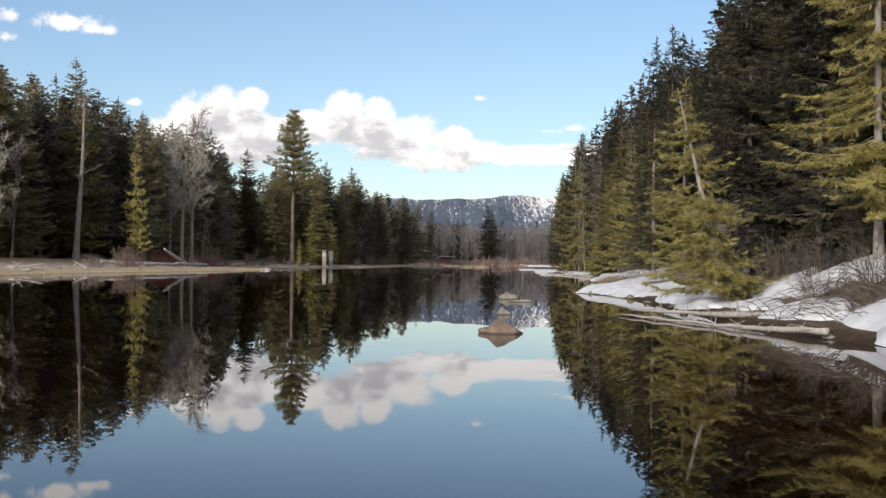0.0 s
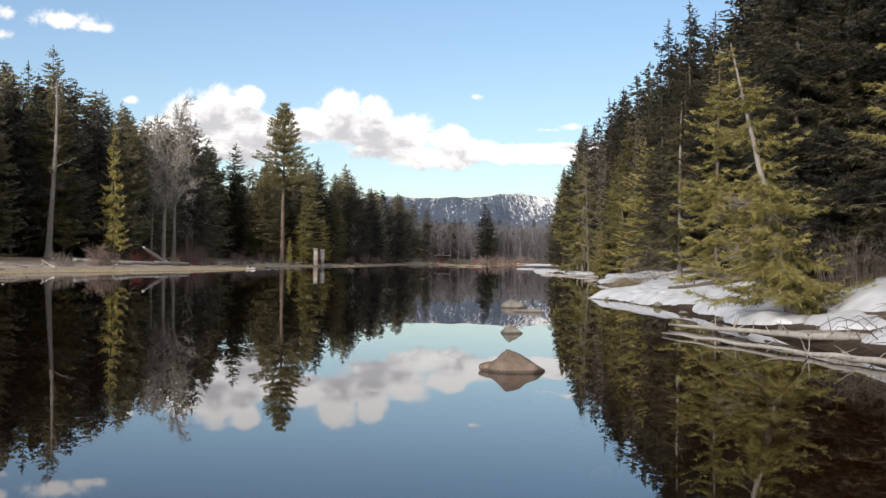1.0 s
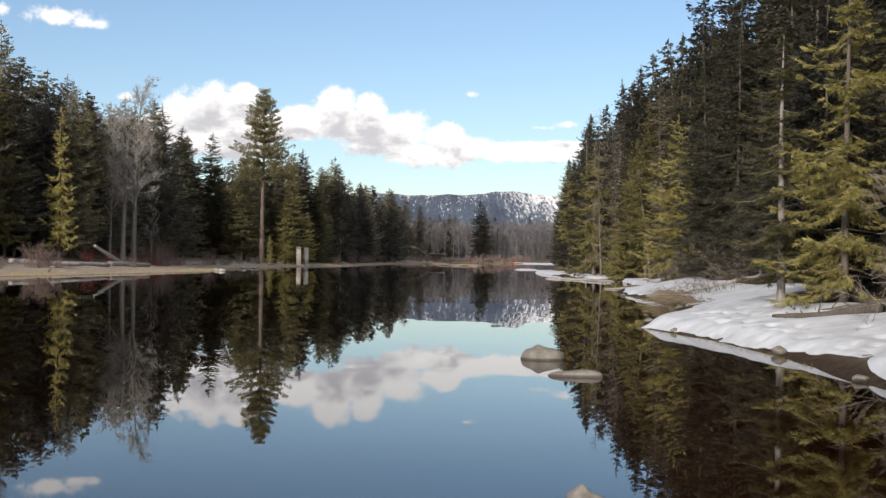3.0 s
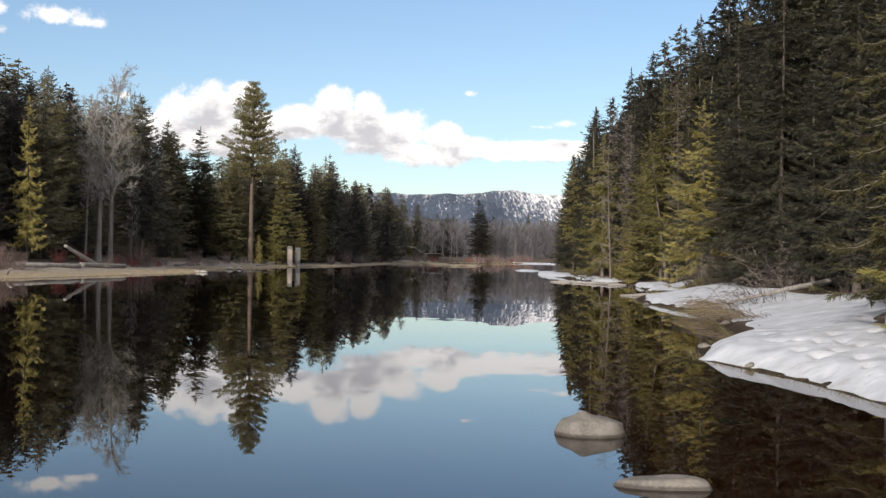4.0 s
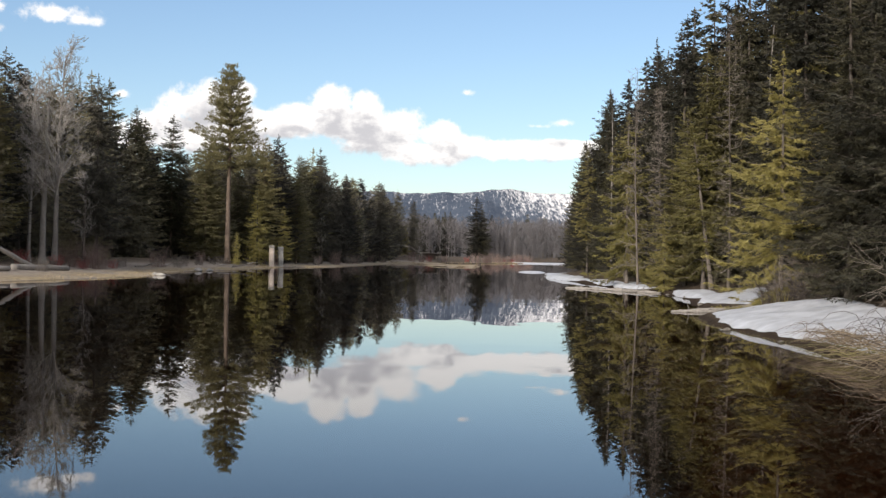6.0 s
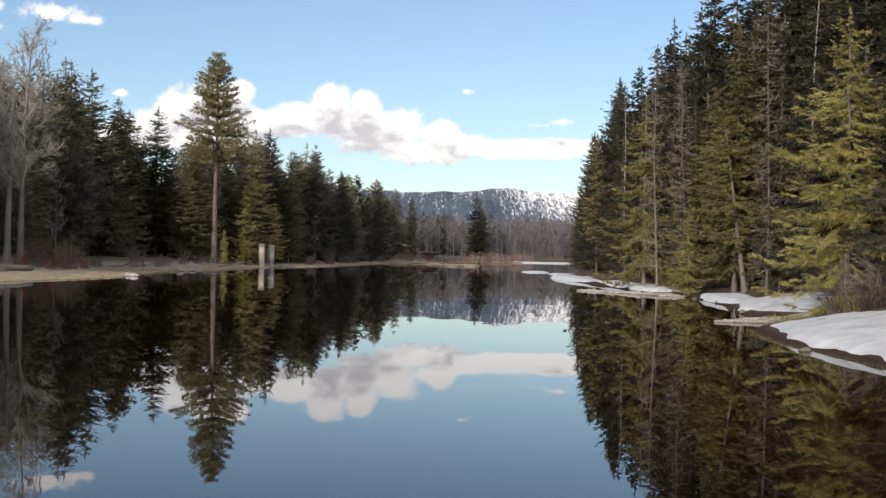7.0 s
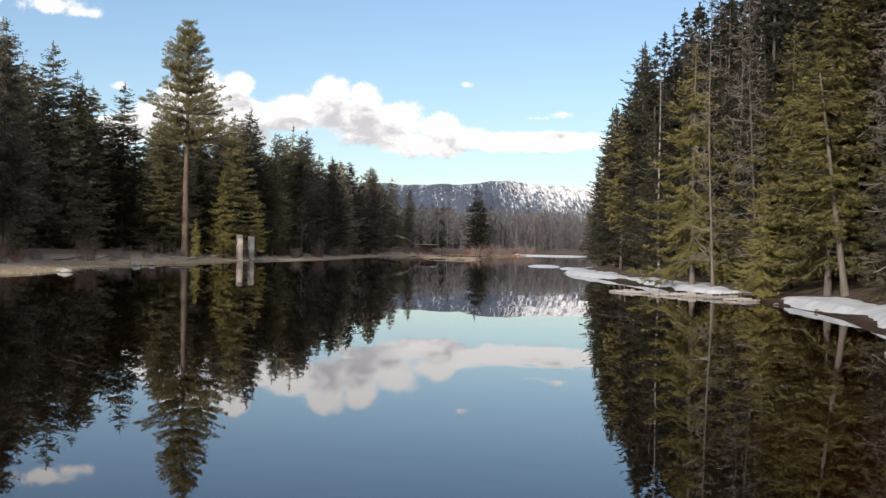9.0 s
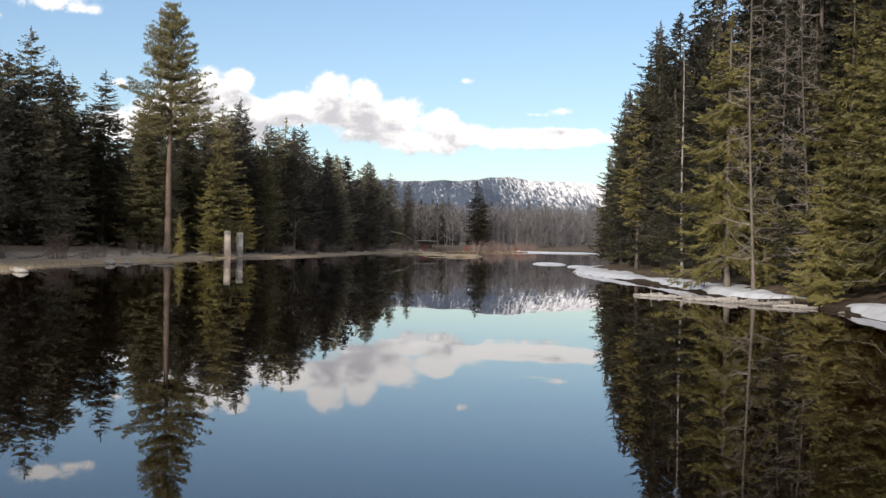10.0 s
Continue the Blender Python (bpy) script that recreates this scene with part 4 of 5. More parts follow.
for x, y, s in ((14.6, 78.2, 0.7),):
    shrub("grey", x, y, s, "large tangle of grey dead branches above the snow")


# ---- snow on the east bank ----
STEPS = random.Random(4)
TRACKS = [(7.6 + 0.25 * (k % 2) + 0.75 * math.sin(k * 0.5) + STEPS.uniform(-0.2, 0.2), 43.5 + 0.36 * k) for k in range(46)] + [(8.3 + STEPS.uniform(-0.9, 0.9), STEPS.uniform(45, 57)) for k in range(26)]


def snow_patch(y0, y1, d0, d1, thick, seed, label, waist=0.3, fine=1):
    """A rounded sheet of old snow along the shore, from d0 to d1 metres off the water's edge."""
    r = random.Random(seed)
    n, m = max(int((y1 - y0) * fine / 0.22), 12), 26 * fine
    v = np.zeros((n + 1, m + 1, 3))
    for j in range(n + 1):
        s = j / n
        y = y0 + (y1 - y0) * s
        swell = max(1 - abs(2 * s - 1) ** 2.6, 0.0) ** 0.55
        a = noise.fractal(Vector((y * 0.30, seed * 3.7, 0)), 1.0, 2.0, 4)
        b = noise.fractal(Vector((y * 0.35, seed * 3.7, 9)), 1.0, 2.0, 4)
        mid = d0 + (d1 - d0) * 0.45
        lo = mid + (d0 + a * waist - mid) * swell
        hi = mid + (d1 + b * waist * 2.2 - mid) * swell
        for i in range(m + 1):
            c = i / m
            d = lo + (hi - lo) * c
            edge = min(c, 1 - c) * 2
            rim = min(edge * (1.5 if c < 0.5 else 2.2), 1)
            dome = (rim * rim * (3 - 2 * rim)) ** 0.7
            yy = y + 0.10 * noise.noise(Vector((d * 2, y * 2, seed)))
            x = float(east(yy)) + d
            lump = 1 + 0.35 * noise.fractal(Vector((x * 0.8, y * 0.8, seed)), 1.0, 2.0, 3)
            z = max(ground_at(x, yy), -0.03) + thick * dome * swell * lump - 0.05 * (1 - dome)
            if fine > 1:
                for fx, fy in TRACKS:
                    q = ((x - fx) / 0.13) ** 2 + ((yy - fy) / 0.17) ** 2
                    if q < 9:
                        z += dome * 0.10 * (0.32 * q - 1) * math.exp(-q * 0.8)
            v[j, i] = (x, yy, z)
    i = np.arange((n + 1) * (m + 1)).reshape(n + 1, m + 1)
    q = np.stack([i[:-1, :-1], i[:-1, 1:], i[1:, 1:], i[1:, :-1]], -1).reshape(-1, 4)
    tagged(new("snow_patch", mesh_of("snow", v.reshape(-1, 3), q, SNOW, True)), label, "snow", "snow patches")


SHELF = "shelf of old white snow at the water's edge"
MOUND = "rounded mound of old snow on the bank"
snow_patch(15.5, 22.5, -0.2, 2.3, 0.25, 1, MOUND)
snow_patch(20.0, 25.5, 0.6, 3.4, 0.24, 2, MOUND)
snow_patch(25.0, 29.2, 0.5, 2.2, 0.24, 3, MOUND)
snow_patch(29.2, 33.4, 0.6, 2.0, 0.24, 4, MOUND)
snow_patch(23.5, 35.5, 3.2, 6.6, 0.22, 5, "thin grey snow on the slope under bare bushes")
snow_patch(30.0, 37.5, 1.9, 4.0, 0.24, 17, "thin grey snow on the slope under bare bushes")
snow_patch(33.5, 43.5, 0.0, 1.9, 0.16, 6, SHELF)
snow_patch(40.5, 63.5, -0.15, 4.2, 0.18, 7, "shelf of old trodden snow at the water's edge", fine=2)
snow_patch(57.0, 74.0, 0.15, 5.6, 0.18, 8, SHELF)
snow_patch(69.0, 92.5, 0.05, 4.6, 0.20, 9, SHELF)
snow_patch(81.0, 93.0, 0.1, 3.6, 0.15, 16, SHELF)
snow_patch(98.6, 112.0, 0.1, 4.0, 0.17, 10, SHELF)
snow_patch(109.0, 121.0, -0.1, 2.2, 0.13, 11, SHELF)
snow_patch(124.0, 152.0, 0.1, 2.1, 0.12, 12, SHELF)
snow_patch(150.0, 186.0, -0.2, 2.0, 0.12, 13, SHELF)
snow_patch(186.0, 196.0, -0.8, 1.6, 0.12, 14, SHELF)


def far_snow(x, y, rx, ry, thick, seed, label):
    """A flat cake of snow on ice or a far shore."""
    n, m = 40, 10
    v = [(x, y, max(ground_at(x, y), 0) + thick)]
    for j in range(1, m + 1):
        for i in range(n):
            a = 2 * math.pi * i / n
            k = j / m * (1 + 0.25 * noise.fractal(Vector((math.cos(a) * 1.5, math.sin(a) * 1.5, seed)), 1, 2, 4))
            px, py = x + rx * k * math.cos(a), y + ry * k * math.sin(a)
            v.append((px, py, max(ground_at(px, py), 0) + thick * (1 - (j / m) ** 4) - 0.03 * (j == m)))
    f = [(0, 1 + i, 1 + (i + 1) % n, 1 + (i + 1) % n) for i in range(n)]
    bm = bmesh.new()
    vs = [bm.verts.new(p) for p in v]
    for i in range(n):
        bm.faces.new((vs[0], vs[1 + i], vs[1 + (i + 1) % n]))
    for j in range(m - 1):
        for i in range(n):
            a, b = 1 + j * n, 1 + (j + 1) * n
            bm.faces.new((vs[a + i], vs[b + i], vs[b + (i + 1) % n], vs[a + (i + 1) % n]))
    me = bpy.data.meshes.new("snow")
    bm.to_mesh(me)
    bm.free()
    me.materials.append(SNOW)
    for p in me.polygons:
        p.use_smooth = True
    tagged(new("snow_patch", me), label, "snow", "snow patches")


far_snow(14.2, 214.0, 1.9, 6.0, 0.18, 1, "low cake of snow off the point")
far_snow(15.8, 199.0, 1.3, 4.0, 0.15, 2, "low cake of snow off the point")
far_snow(36.0, 430.0, 13.0, 7.0, 0.35, 3, "snow lying on the far shore")
far_snow(50.0, 415.0, 6.0, 6.0, 0.3, 4, "snow lying on the far shore")


# ---- stones ----
def rock(x, y, z, size, seed, mat, label, turn=0.0, group="", facets=9, flat=0.0, fine=4, planes=(), rough=0.18):
    ob = new("rock", rock_mesh("rock", seed, size, mat, facets, rough, flat, fine, planes))
    ob.matrix_basis = pose(x, y, z, 0, 0, turn)
    return tagged(ob, label, "rock", group)


rock(1.42, 23.75, -0.09, (0.43, 0.44, 0.42), 3, ROCK_BROWN, "pointed brown boulder standing out of the lake", 4, facets=0, rough=0.12,
     planes=(((0.50, 0.0, 0.86), 0.70), ((-0.70, 0.0, 0.71), 0.76), ((0.06, -0.70, 0.71), 0.63), ((0.0, 0.8, 0.6), 0.66), ((-0.75, -0.6, 0.3), 0.80), ((0.75, -0.65, 0.1), 0.82)))
rock(1.06, 23.85, 0.03, (0.13, 0.11, 0.10), 4, ROCK_BROWN, "small brown stone leaning on the pointed boulder", 0, facets=4)
rock(1.83, 32.0, -0.05, (0.245, 0.22, 0.27), 9, ROCK_GREY, "small grey stone standing out of the lake", 10, facets=1, rough=0.20,
     planes=(((0.50, 0.0, 0.86), 0.66), ((-0.72, -0.1, 0.68), 0.68), ((0.0, -0.66, 0.74), 0.70), ((0.0, 0.7, 0.7), 0.7)))
rock(2.60, 45.0, -0.03, (0.40, 0.33, 0.33), 12, ROCK_GREY, "rounded grey boulder in the lake", -6, facets=1, rough=0.15,
     planes=(((0.30, -0.05, 0.95), 0.72), ((-0.45, -0.25, 0.86), 0.80), ((0.1, -0.65, 0.75), 0.78)))
rock(2.86, 41.9, -0.05, (0.46, 0.17, 0.19), 15, ROCK_GREY, "long flat grey stone just above the water", -6, facets=0, rough=0.10,
     planes=(((-0.22, 0.0, 0.97), 0.70), ((0.10, -0.1, 0.98), 0.82), ((0.97, 0.1, 0.2), 0.86)))
for k, (x, y, sz) in enumerate(((3.7, 18.3, 0.22), (4.4, 32.4, 0.2), (2.5, 23.0, 0.2), (5.1, 48.6, 0.25), (11.0, 114.7, 0.4), (5.4, 28.5, 0.24), (4.9, 24.0, 0.2), (5.6, 62.0, 0.25), (6.4, 68.0, 0.25), (8.4, 101.0, 0.3))):
    rock(x, y, ground_at(x, y) + sz * 0.15, (sz * 1.4, sz, sz * 0.55), 40 + k, ROCK_GREY, "pale flat stone under shallow water", 37 * k, "sunken stones", fine=3)
for k, (x, y, sz) in enumerate(((-22.3, 149.8, 0.42), (-23.2, 151.6, 0.36), (-24.4, 176.6, 0.6), (-23.6, 178.4, 0.4))):
    rock(x, y, 0.05, (sz, sz * 0.8, sz * 0.6), 60 + k, ROCK_PALE, "pale boulder at the grassy shore", 61 * k, "shore boulders", fine=3, facets=5)
for k in range(22):
    y = 22 + k * 5.1 + random.uniform(-1.5, 1.5)
    x = float(east(y)) + random.uniform(-0.5, 0.25)
    sz = random.uniform(0.08, 0.17)
    rock(x, y, max(ground_at(x, y), -0.1) + sz * 0.2, (sz * 1.2, sz, sz * 0.7), 80 + k % 6, ROCK_GREY, "grey stone at the snowy water's edge", 50 * k, "bank stones", fine=3)


# ---- the two concrete pillars ----
def pillar(x, y, h, w, mat, turn, label):
    ob = thing("concrete_pillar", pose(x, y, ground_at(x, y) - 0.2, 0, 0, turn), label, "pillar", "old pillars")
    for nm, z0, z1, k in (("shaft", 0.0, h - 0.42, 1.0), ("cap", h - 0.416, h, 1.04)):
        bm = bmesh.new()
        bmesh.ops.create_cube(bm, size=1.0)
        bmesh.ops.subdivide_edges(bm, edges=bm.edges[:], cuts=5, use_grid_fill=True)
        for v in bm.verts:
            v.co = Vector((v.co.x * w * k, v.co.y * w * k, z0 + (v.co.z + 0.5) * (z1 - z0)))
            v.co += Vector((1, 1, 0.3)) * (noise.noise(v.co * 2.3) * 0.025)
        bmesh.ops.bevel(bm, geom=[e for e in bm.edges if e.calc_face_angle(0) > 1.2], offset=0.03, segments=2, affect="EDGES")
        me = bpy.data.meshes.new(nm)
        bm.to_mesh(me)
        bm.free()
        me.materials.append(ROCK_PALE if nm == "cap" and mat == CONCRETE else mat)
        part(nm, me, ob)


pillar(-22.6, 220.0, 3.25, 0.63, CONCRETE, 28, "weathered concrete pillar with a pale top by the lake")
pillar(-21.9, 224.5, 3.1, 0.63, CONCRETE_GREY, 28, "grey concrete pillar by the lake")


# ---- fallen timber ----
def log(points, r0, r1, label, mat=DRIFT, name="log", stubs=0, seed=0, group="fallen logs"):
    """A fallen trunk along a gentle curve, with broken branch stubs."""
    r = np.random.default_rng(seed)
    p = np.array(points, float)
    lift = np.array([max(ground_at(a[0], a[1]), -0.05) for a in p]) + 0.6 * r1
    p[:, 2] = np.maximum(p[:, 2], lift)
    s = np.linspace(0, 1, 18)
    path = np.stack([np.interp(s, np.linspace(0, 1, len(p)), p[:, i]) for i in range(3)], -1)
    path[1:-1] += r.normal(0, 0.012, (16, 3))
    rad = np.interp(s, (0, 1), (r0, r1)) * r.uniform(0.93, 1.07, 18)
    path = np.concatenate([path[:1], path, path[-1:]])
    rad = np.concatenate([[r0 * 0.15], rad, [r1 * 0.15]])
    arrays = [tubes([path], [rad], 10)]
    if stubs:
        f = r.integers(2, 17, stubs)
        d = unit(r.normal(0, 1, (stubs, 3)) + UP * 0.4)
        q = np.linspace(0, 1, 4)
        ln = r.uniform(0.12, 0.5, stubs)
        sp = path[f][:, None] + d[:, None] * (ln[:, None] * q)[..., None] + r.normal(0, 0.02, (stubs, 4, 3)) * q[None, :, None]
        arrays.append(tubes(sp, np.full((stubs, 1), max(r1 * 0.5, 0.012)) * (1 - 0.7 * q), 5))
    return tagged(new(name, mesh_of("log", *joined(*arrays), mat, True)), label, "log", group)


SILVER = "silvery fallen log lying at the water's edge"
log([(8.8, 25.3, 0.34), (7.2, 29.3, 0.16), (5.5, 34.8, 0.07)], 0.10, 0.03, "long silvery fallen trunk reaching into the water", stubs=26, seed=1)
log([(7.4, 22.8, 0.16), (6.5, 25.7, 0.06), (4.85, 32.0, 0.04)], 0.07, 0.02, "thin silvery trunk floating by the bank", stubs=26, seed=2)
log([(8.2, 26.6, 0.3), (7.5, 29.6, 0.2), (6.9, 32.0, 0.1)], 0.06, 0.03, SILVER, stubs=10, seed=3)
log([(10.2, 49.2, 0.85), (9.3, 50.4, 0.62), (8.6, 51.8, 0.52)], 0.13, 0.06, "dark root bole washed bare above the snow", BARK_GREY, stubs=10, seed=11)
log([(10.9, 50.8, 0.9), (9.7, 51.3, 0.68), (9.0, 53.0, 0.56)], 0.10, 0.04, "dark root bole washed bare above the snow", BARK_GREY, stubs=8, seed=12)
log([(15.4, 75.6, 1.35), (13.2, 74.6, 0.98), (11.2, 74.4, 0.50)], 0.11, 0.05, "bare grey trunk fallen across the snow", stubs=10, seed=4)
log([(16.0, 98.2, 0.45), (13.4, 97.6, 0.10), (11.0, 96.7, 0.03)], 0.16, 0.07, SILVER, stubs=4, seed=5)
log([(15.0, 96.6, 0.15), (12.6, 96.2, 0.06), (10.6, 96.4, 0.02)], 0.10, 0.05, SILVER, stubs=4, seed=6)
for k in range(11):
    y = 121.8 + k * 0.85 + random.uniform(-0.3, 0.3)
    x = 15.0 - k * 0.36 + random.uniform(-0.3, 0.3)
    a, L = random.uniform(1.9, 2.9), random.uniform(0.8, 1.7)
    log([(x, y, 0.05 + 0.04 * (k % 3)), (x + L * math.cos(a), y + L * math.sin(a), 0.03)], random.uniform(0.05, 0.11), 0.05, "brown waterlogged log along the shore", DRIFT, stubs=k % 3 * 2, seed=20 + k)
# drift on the west shore
log([(-36.2, 126.5, 0.9), (-33.6, 129.0, 0.75), (-31.6, 131.5, 0.7)], 0.26, 0.17, "pale driftwood trunk on the west shore", seed=31, stubs=5)
log([(-33.6, 131.0, 0.65), (-30.6, 137.0, 0.62)], 0.28, 0.20, "pale driftwood trunk on the west shore", seed=32, stubs=4)
log([(-31.4, 140.0, 0.55), (-29.0, 146.0, 0.55)], 0.30, 0.22, "pale driftwood trunk on the west shore", seed=33, stubs=3)
log([(-30.6, 142.5, 0.6), (-32.4, 138.5, 2.4)], 0.22, 0.14, "leaning split stump of pale wood", seed=34, stubs=8)
for k in range(16):
    y = rng.uniform(96, 118) if k < 9 else rng.uniform(158, 250)
    x = float(west(y)) - rng.uniform(2.0, 6.0)
    a = rng.uniform(0, 6.28)
    L = rng.uniform(1.2, 3.4)
    z = ground_at(x, y) + 0.12
    log([(x, y, z), (x + L * 0.5 * math.cos(a), y + L * 0.5 * math.sin(a), z + rng.uniform(0, 0.35)), (x + L * math.cos(a), y + L * math.sin(a), z + rng.uniform(-0.05, 0.7))], 0.09, 0.03,
        "small pale driftwood branch on the shore", seed=40 + k, stubs=6, group="drift branches")


SEDGE = twig_material("olive_sedge", (0.07, 0.065, 0.03), (0.20, 0.17, 0.08))
STALK = twig_material("dead_stalks", (0.055, 0.043, 0.032), (0.24, 0.19, 0.135))


def brush_heap(x, y, rx, ry, h, count, seed, mat, label):
    """A heap of dead arching stalks lying towards the water."""
    r = np.random.default_rng(seed)
    k = 7
    q = np.linspace(0, 1, k)
    px, py = x + r.normal(0, rx * 0.45, count), y + r.normal(0, ry * 0.45, count)
    a = r.normal(math.pi, 0.9, count)
    L = r.uniform(0.5, 1.7, count)
    hh = h * r.uniform(0.2, 1.0, count)
    base = np.stack([px, py, np.maximum(land(px, py), -0.02)], -1)
    d = np.stack([np.cos(a), np.sin(a), np.zeros(count)], -1)
    pts = base[:, None] + d[:, None] * (L[:, None] * q)[..., None] + UP * (hh[:, None] * np.sin(q * 2.9))[..., None] + r.normal(0, 0.03, (count, k, 3))
    v, f = tubes(pts, np.full((count, 1), 0.011) * (1 - 0.7 * q), 3)
    tagged(new("brush_heap", mesh_of("stalks", v, f, mat, True)), label, "dead brush", kind="stuff")


brush_heap(11.1, 75.5, 0.7, 3.6, 0.34, 150, 1, STALK, "heap of dead tangled stalks drooping into the water")
brush_heap(10.2, 69.5, 0.7, 3.2, 0.28, 130, 2, STALK, "heap of dead tangled stalks drooping into the water")
brush_heap(10.5, 73.0, 0.4, 5.0, 0.10, 60, 5, SEDGE, "flattened olive sedge under the dead stalks")
brush_heap(9.2, 26.5, 1.6, 3.0, 0.4, 160, 3, TWIG_DARK, "dead brown stalks on the snowy bank")
brush_heap(12.2, 74.5, 1.0, 2.5, 0.8, 50, 4, TWIG_DARK, "arching dead twigs above the snow")


# ---- dead grass ----
def grass_strip(name, edge, sign, y0, y1, d0, d1, count, height, mat, seed, label, w=0.035):
    r = np.random.default_rng(seed)
    y = r.uniform(y0, y1, count)
    d = d0 + (d1 - d0) * r.uniform(0, 1, count) ** 1.3
    x = edge(y) + sign * d
    z = land(x, y)
    a = r.uniform(0, 2 * np.pi, count)
    h = height * r.uniform(0.4, 1.2, count)
    side = np.stack([np.cos(a), np.sin(a), np.zeros(count)], -1)
    p = np.stack([x, y, z - 0.02], -1)
    tip = p + UP * h[:, None] + r.normal(0, 0.35, (count, 3)) * h[:, None] * np.array((1, 1, 0.1))
    v = np.stack([p - side * w, p + side * w, tip], 1).reshape(-1, 3)
    tagged(new(name, mesh_of("grass", v, np.arange(len(v)).reshape(-1, 3), mat)), label, "grass", kind="stuff")


grass_strip("dead_grass", west, -1, 90, 235, 0.1, 3.0, 5000, 0.09, STRAW, 1, "straw-coloured dead grass along the west shore")


# ---- the head of the lake and the far valley ----
def twig_tree(seed, height, twigs):
    """A far leafless tree: a thin stem and a brush of rising twigs."""
    r = np.random.default_rng(seed)
    z = height * r.uniform(0.08, 0.97, twigs)
    a = r.uniform(0, 2 * np.pi, twigs)
    reach = (0.10 + 0.16 * np.sin(np.pi * np.clip(z / height, 0, 1))) * height * r.uniform(0.4, 1.1, twigs)
    root = np.stack([np.zeros(twigs), np.zeros(twigs), z], -1)
    tip = root + np.stack([np.cos(a) * reach, np.sin(a) * reach, reach * r.uniform(0.5, 1.6, twigs)], -1)
    mid = root * 0.55 + tip * 0.45 + r.normal(0, 0.15, (twigs, 3))
    side = np.stack([-np.sin(a), np.cos(a), np.zeros(twigs)], -1) * 0.07
    v = np.stack([root - side, root + side, tip, mid, mid + UP * 0.1 + side, tip + r.normal(0, 0.7, (twigs, 3))], 1).reshape(-1, 3)
    stem = tubes([np.array([[0, 0, 0], [0.1, 0, height * 0.5], [0, 0.1, height]])], [[0.11, 0.08, 0.02]], 4)
    return stem, (v, np.arange(len(v)).reshape(-1, 3))


def far_valley():
    r = np.random.default_rng(3)
    kinds = [twig_tree(s, 15, 70) for s in range(51, 57)]
    stems, twigs = [], []
    for k in range(900):
        y = 585 + 330 * r.uniform(0, 1) ** 1.1
        x = r.uniform(-0.10, 0.17) * y
        stem, limb = kinds[r.integers(6)]
        s = r.uniform(0.8, 1.25) * (1.0 + 0.12 * (y > 700))
        m = pose(x, y, ground_at(x, y), 0, 0, r.uniform(0, 360)) @ Matrix.Diagonal((s * 1.2, s * 1.2, s, 1))
        stems.append((moved(m, stem[0]), stem[1])), twigs.append((moved(m, limb[0]), limb[1]))
    ob = thing("bare_wood", Matrix.Identity(4), "grey-brown leafless wood beyond the lake's head", "trees", kind="stuff")
    tagged(part("trunk", mesh_of("trunk", *joined(*stems), TWIG_FAR, True), ob), kind="stuff")
    tagged(part("crown", mesh_of("crown", *joined(*twigs), TWIG_FAR), ob), kind="stuff")
    spots = []
    for k in range(150):
        y = r.uniform(960, 1250)
        spots.append((r.uniform(-0.14, 0.20) * y, y, r.uniform(26, 32) + 6 * float(ease(-r.uniform(-0.02, 0.02), -1, 1))))
    for k in range(34):
        y = r.uniform(600, 700)
        spots.append((r.uniform(-0.06, 0.012) * y, y, r.uniform(17, 25)))
    for x, y, top in spots:
        wood_tree("dark_far", x, y, top, r.uniform(1.0, 1.4))


far_valley()
hero("dark_mid", 20.2, 577.0, 25.5, wide=1.35, variant=1, label="dark spruce beside a taller one before the far wood")
hero("dark_mid", 17.8, 575.0, 28.5, wide=1.5, variant=0, label="tall dark spruce standing alone before the far wood")
for k in range(30):
    y = rng.uniform(345, 470)
    x = float(west(y)) - rng.uniform(1.0, 9.0)
    shrub("red" if k % 4 == 0 else "pink", x, y, rng.uniform(0.8, 1.3), "reddish willow thicket at the lake's head", "far thickets")


def spit(x, y, rx, ry, h, label):
    bm = bmesh.new()
    bmesh.ops.create_icosphere(bm, subdivisions=4, radius=1.0)
    for v in bm.verts:
        c = v.co.copy()
        k = 1 + 0.3 * noise.fractal(c * 1.6, 1, 2, 4)
        v.co = Vector((c.x * rx * k, c.y * ry * k, c.z * h * k))
    me = bpy.data.meshes.new("spit")
    bm.to_mesh(me)
    bm.free()
    me.materials.append(STRAW_BANK)
    ob = new("grassy_spit", me)
    ob.matrix_basis = pose(x, y, 0.0)
    tagged(ob, label, "ground", kind="structure")


STRAW_BANK = plain_noise("straw_bank", (0.16, 0.125, 0.085), (0.34, 0.28, 0.19), 3.0)
spit(5.0, 285.0, 5.0, 10.0, 0.35, "low straw-coloured spit in the lake")
spit(-4.0, 335.0, 9.0, 8.0, 0.3, "low straw-coloured spit in the lake")
grass_strip("dead_grass", west, -1, 335, 470, 0.0, 4.0, 1600, 0.35, STRAW, 3, "straw-coloured dead grass at the lake's head")

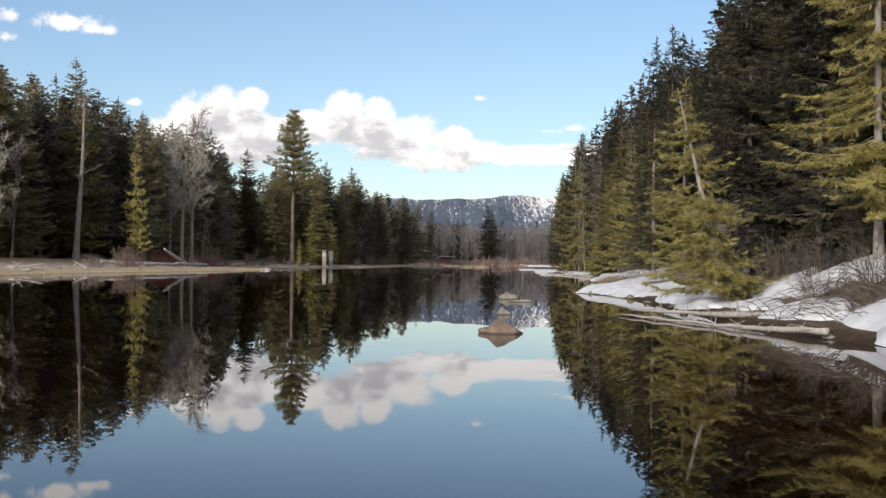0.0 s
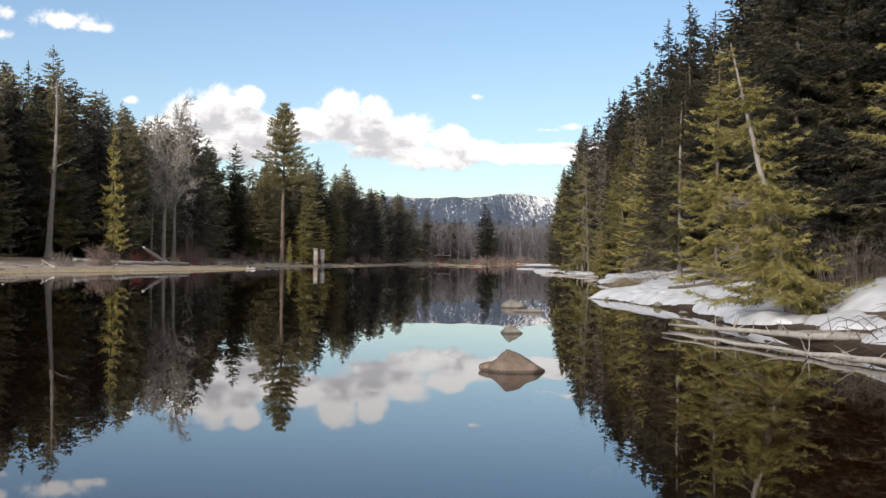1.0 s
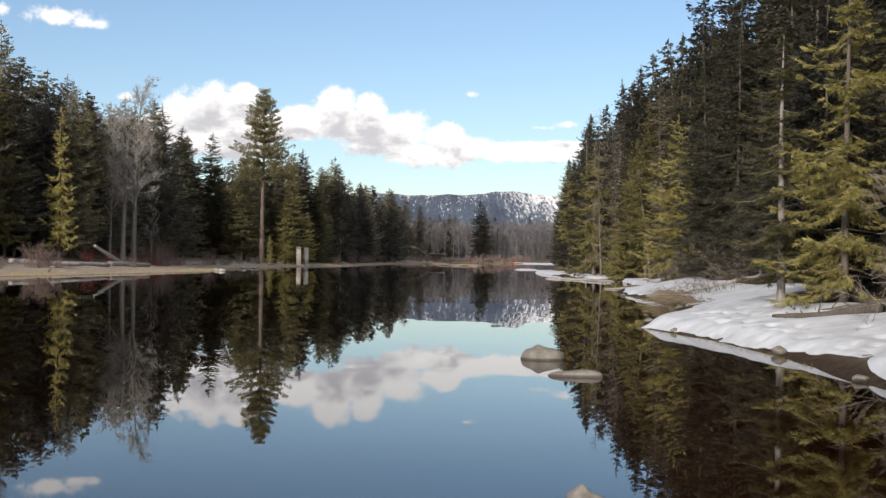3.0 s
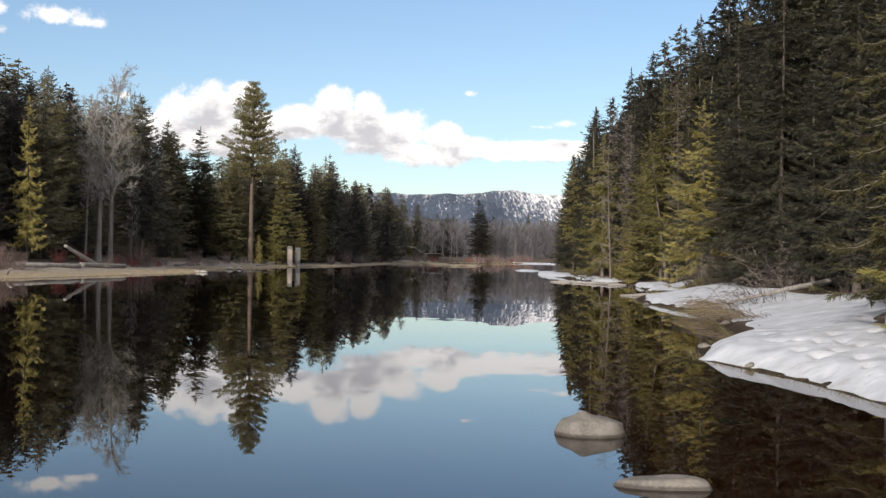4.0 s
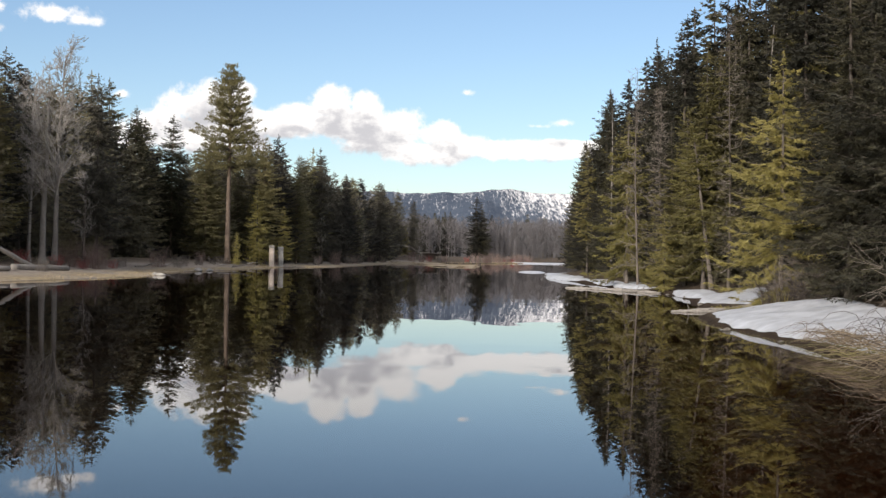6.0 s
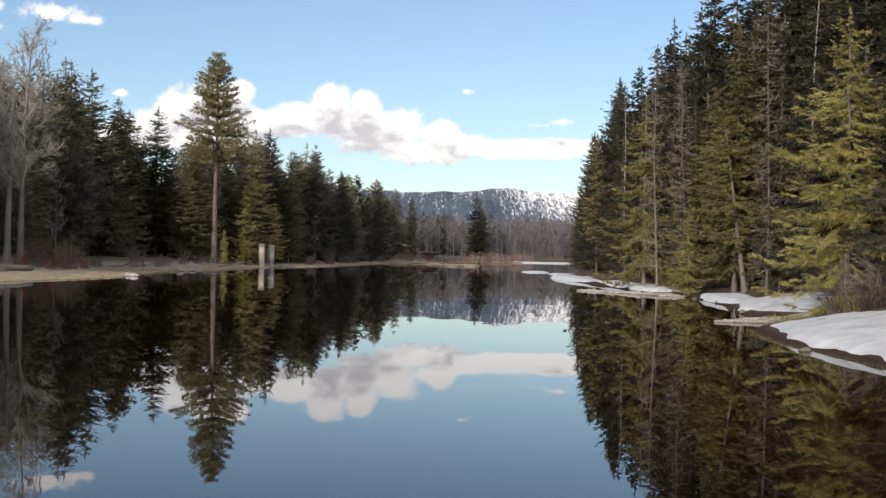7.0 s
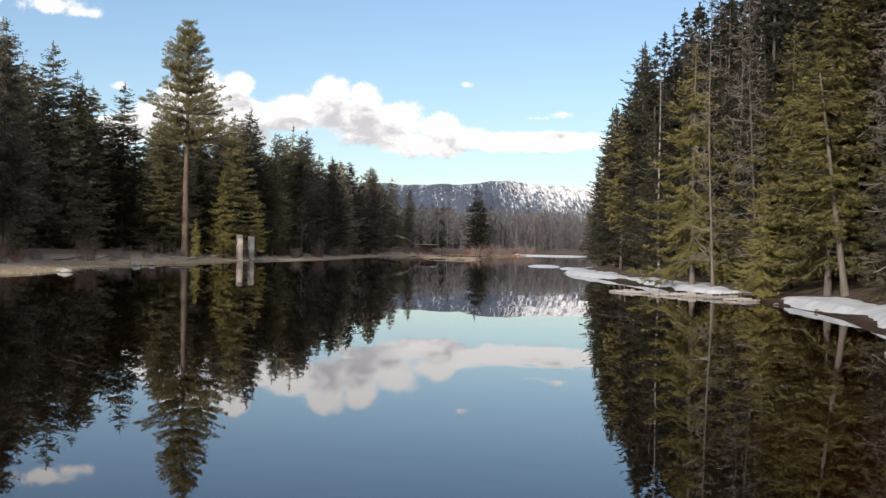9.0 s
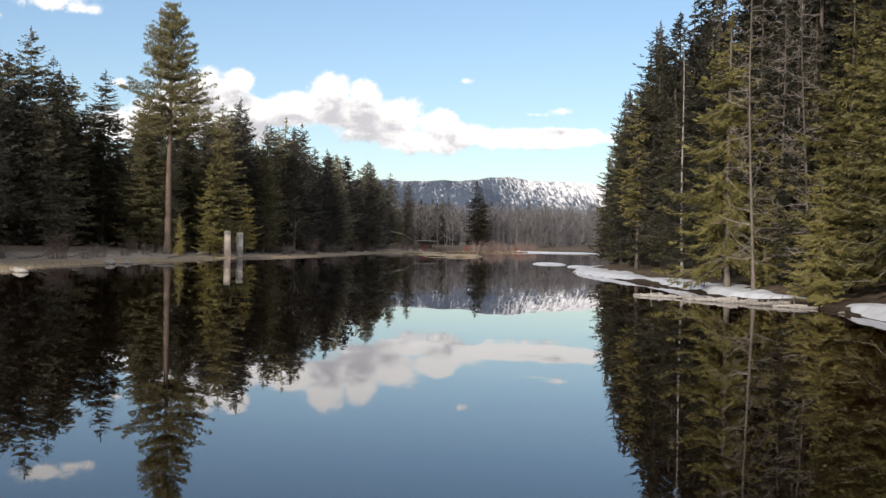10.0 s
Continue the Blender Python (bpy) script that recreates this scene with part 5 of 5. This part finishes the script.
# a small shelter of poles by the far shore
hut = thing("shelter", pose(-1.0, 372.0, ground_at(-1.0, 372.0) + 0.0, 0, 0, 15), "small dark timber shelter with fallen poles", "shelter")
for nm, (px, py, pz), (sx, sy, sz), mat in (
        ("roof", (0, 0, 1.7), (4.4, 3.0, 0.18), DRIFT), ("back_wall", (0, 1.2, 0.8), (3.8, 0.16, 1.7), BARK_GREY),
        ("post", (-1.9, -1.1, 0.8), (0.18, 0.18, 1.7), TWIG_DARK), ("post", (1.9, -1.1, 0.8), (0.18, 0.18, 1.7), TWIG_DARK)):
    bm = bmesh.new()
    bmesh.ops.create_cube(bm, size=1.0)
    for v in bm.verts:
        v.co = Vector((px + v.co.x * sx, py + v.co.y * sy, pz + v.co.z * sz))
    bmesh.ops.bevel(bm, geom=bm.edges[:], offset=0.03, segments=2, affect="EDGES")
    me = bpy.data.meshes.new(nm)
    bm.to_mesh(me)
    bm.free()
    me.materials.append(mat)
    part(nm, me, hut)
log([(-11.5, 366.0, 5.2), (-6.0, 367.0, 4.2), (-1.0, 368.0, 0.6)], 0.12, 0.05, "pale dead tree fallen at a slant by the shelter", BARK_PALE, seed=71, stubs=14)


# pale snags high in the east wood
for k, (x, y, h, lean) in enumerate(((22.9, 133.0, 17.5, -1.3), (21.9, 128.0, 16.0, -0.7), (18.6, 112.0, 14.0, 0.3), (19.4, 140.0, 17.5, 0.2), (15.9, 150.0, 14.0, -0.3))):
    bare_thing("dead_fir", leafless(120 + k, h, 0.035 + 0.0035 * h, 0.25, 26, 1.0, 2, (lean, 0.0), 0.25, -0.1, 3, 4), (BARK_PALE, TWIG_GREY), pose(x, y, ground_at(x, y) - 0.05),
               "pale dead fir pole with a few broken limbs", group="dead firs")
# dead firs between the living ones on the east bank
for k, (x, y, h) in enumerate(((14.85, 130.2, 15.0), (16.7, 132.8, 13.5), (15.6, 125.2, 13.0), (17.9, 152.0, 16.0), (16.9, 113.0, 15.0))):
    bare_thing("dead_fir", leafless(60 + k, h, 0.03 + 0.003 * h, 0.08, 90, 1.3, 3, (0.4 * (k % 3 - 1), 0.1), 0.10, -0.25, 3, 4), (BARK_GREY, TWIG_GREY), pose(x, y, ground_at(x, y) - 0.05, 0, 0, 70 * k),
               "dead grey fir with bare drooping limbs", group="dead firs")
for k, (x, y, h) in enumerate(((15.6, 95.4, 2.0), (15.2, 80.0, 2.2), (11.3, 48.2, 3.0))):
    bare_thing("dead_fir", leafless(90 + k, h, 0.04, 0.04, 60, 2.3, 3, (0.3, 0.1), 0.12, -0.15, 4, 4), (BARK_GREY, TWIG_GREY), pose(x, y, ground_at(x, y) - 0.05, 0, 0, 40 * k),
               "dead grey fir, all drooping bare twigs, above the snow", group="dead firs")
grass_strip("sedge", east, 1, 44, 92, -0.3, 0.10, 5000, 0.07, SEDGE, 5, "short olive sedge where snow meets the water", 0.006)
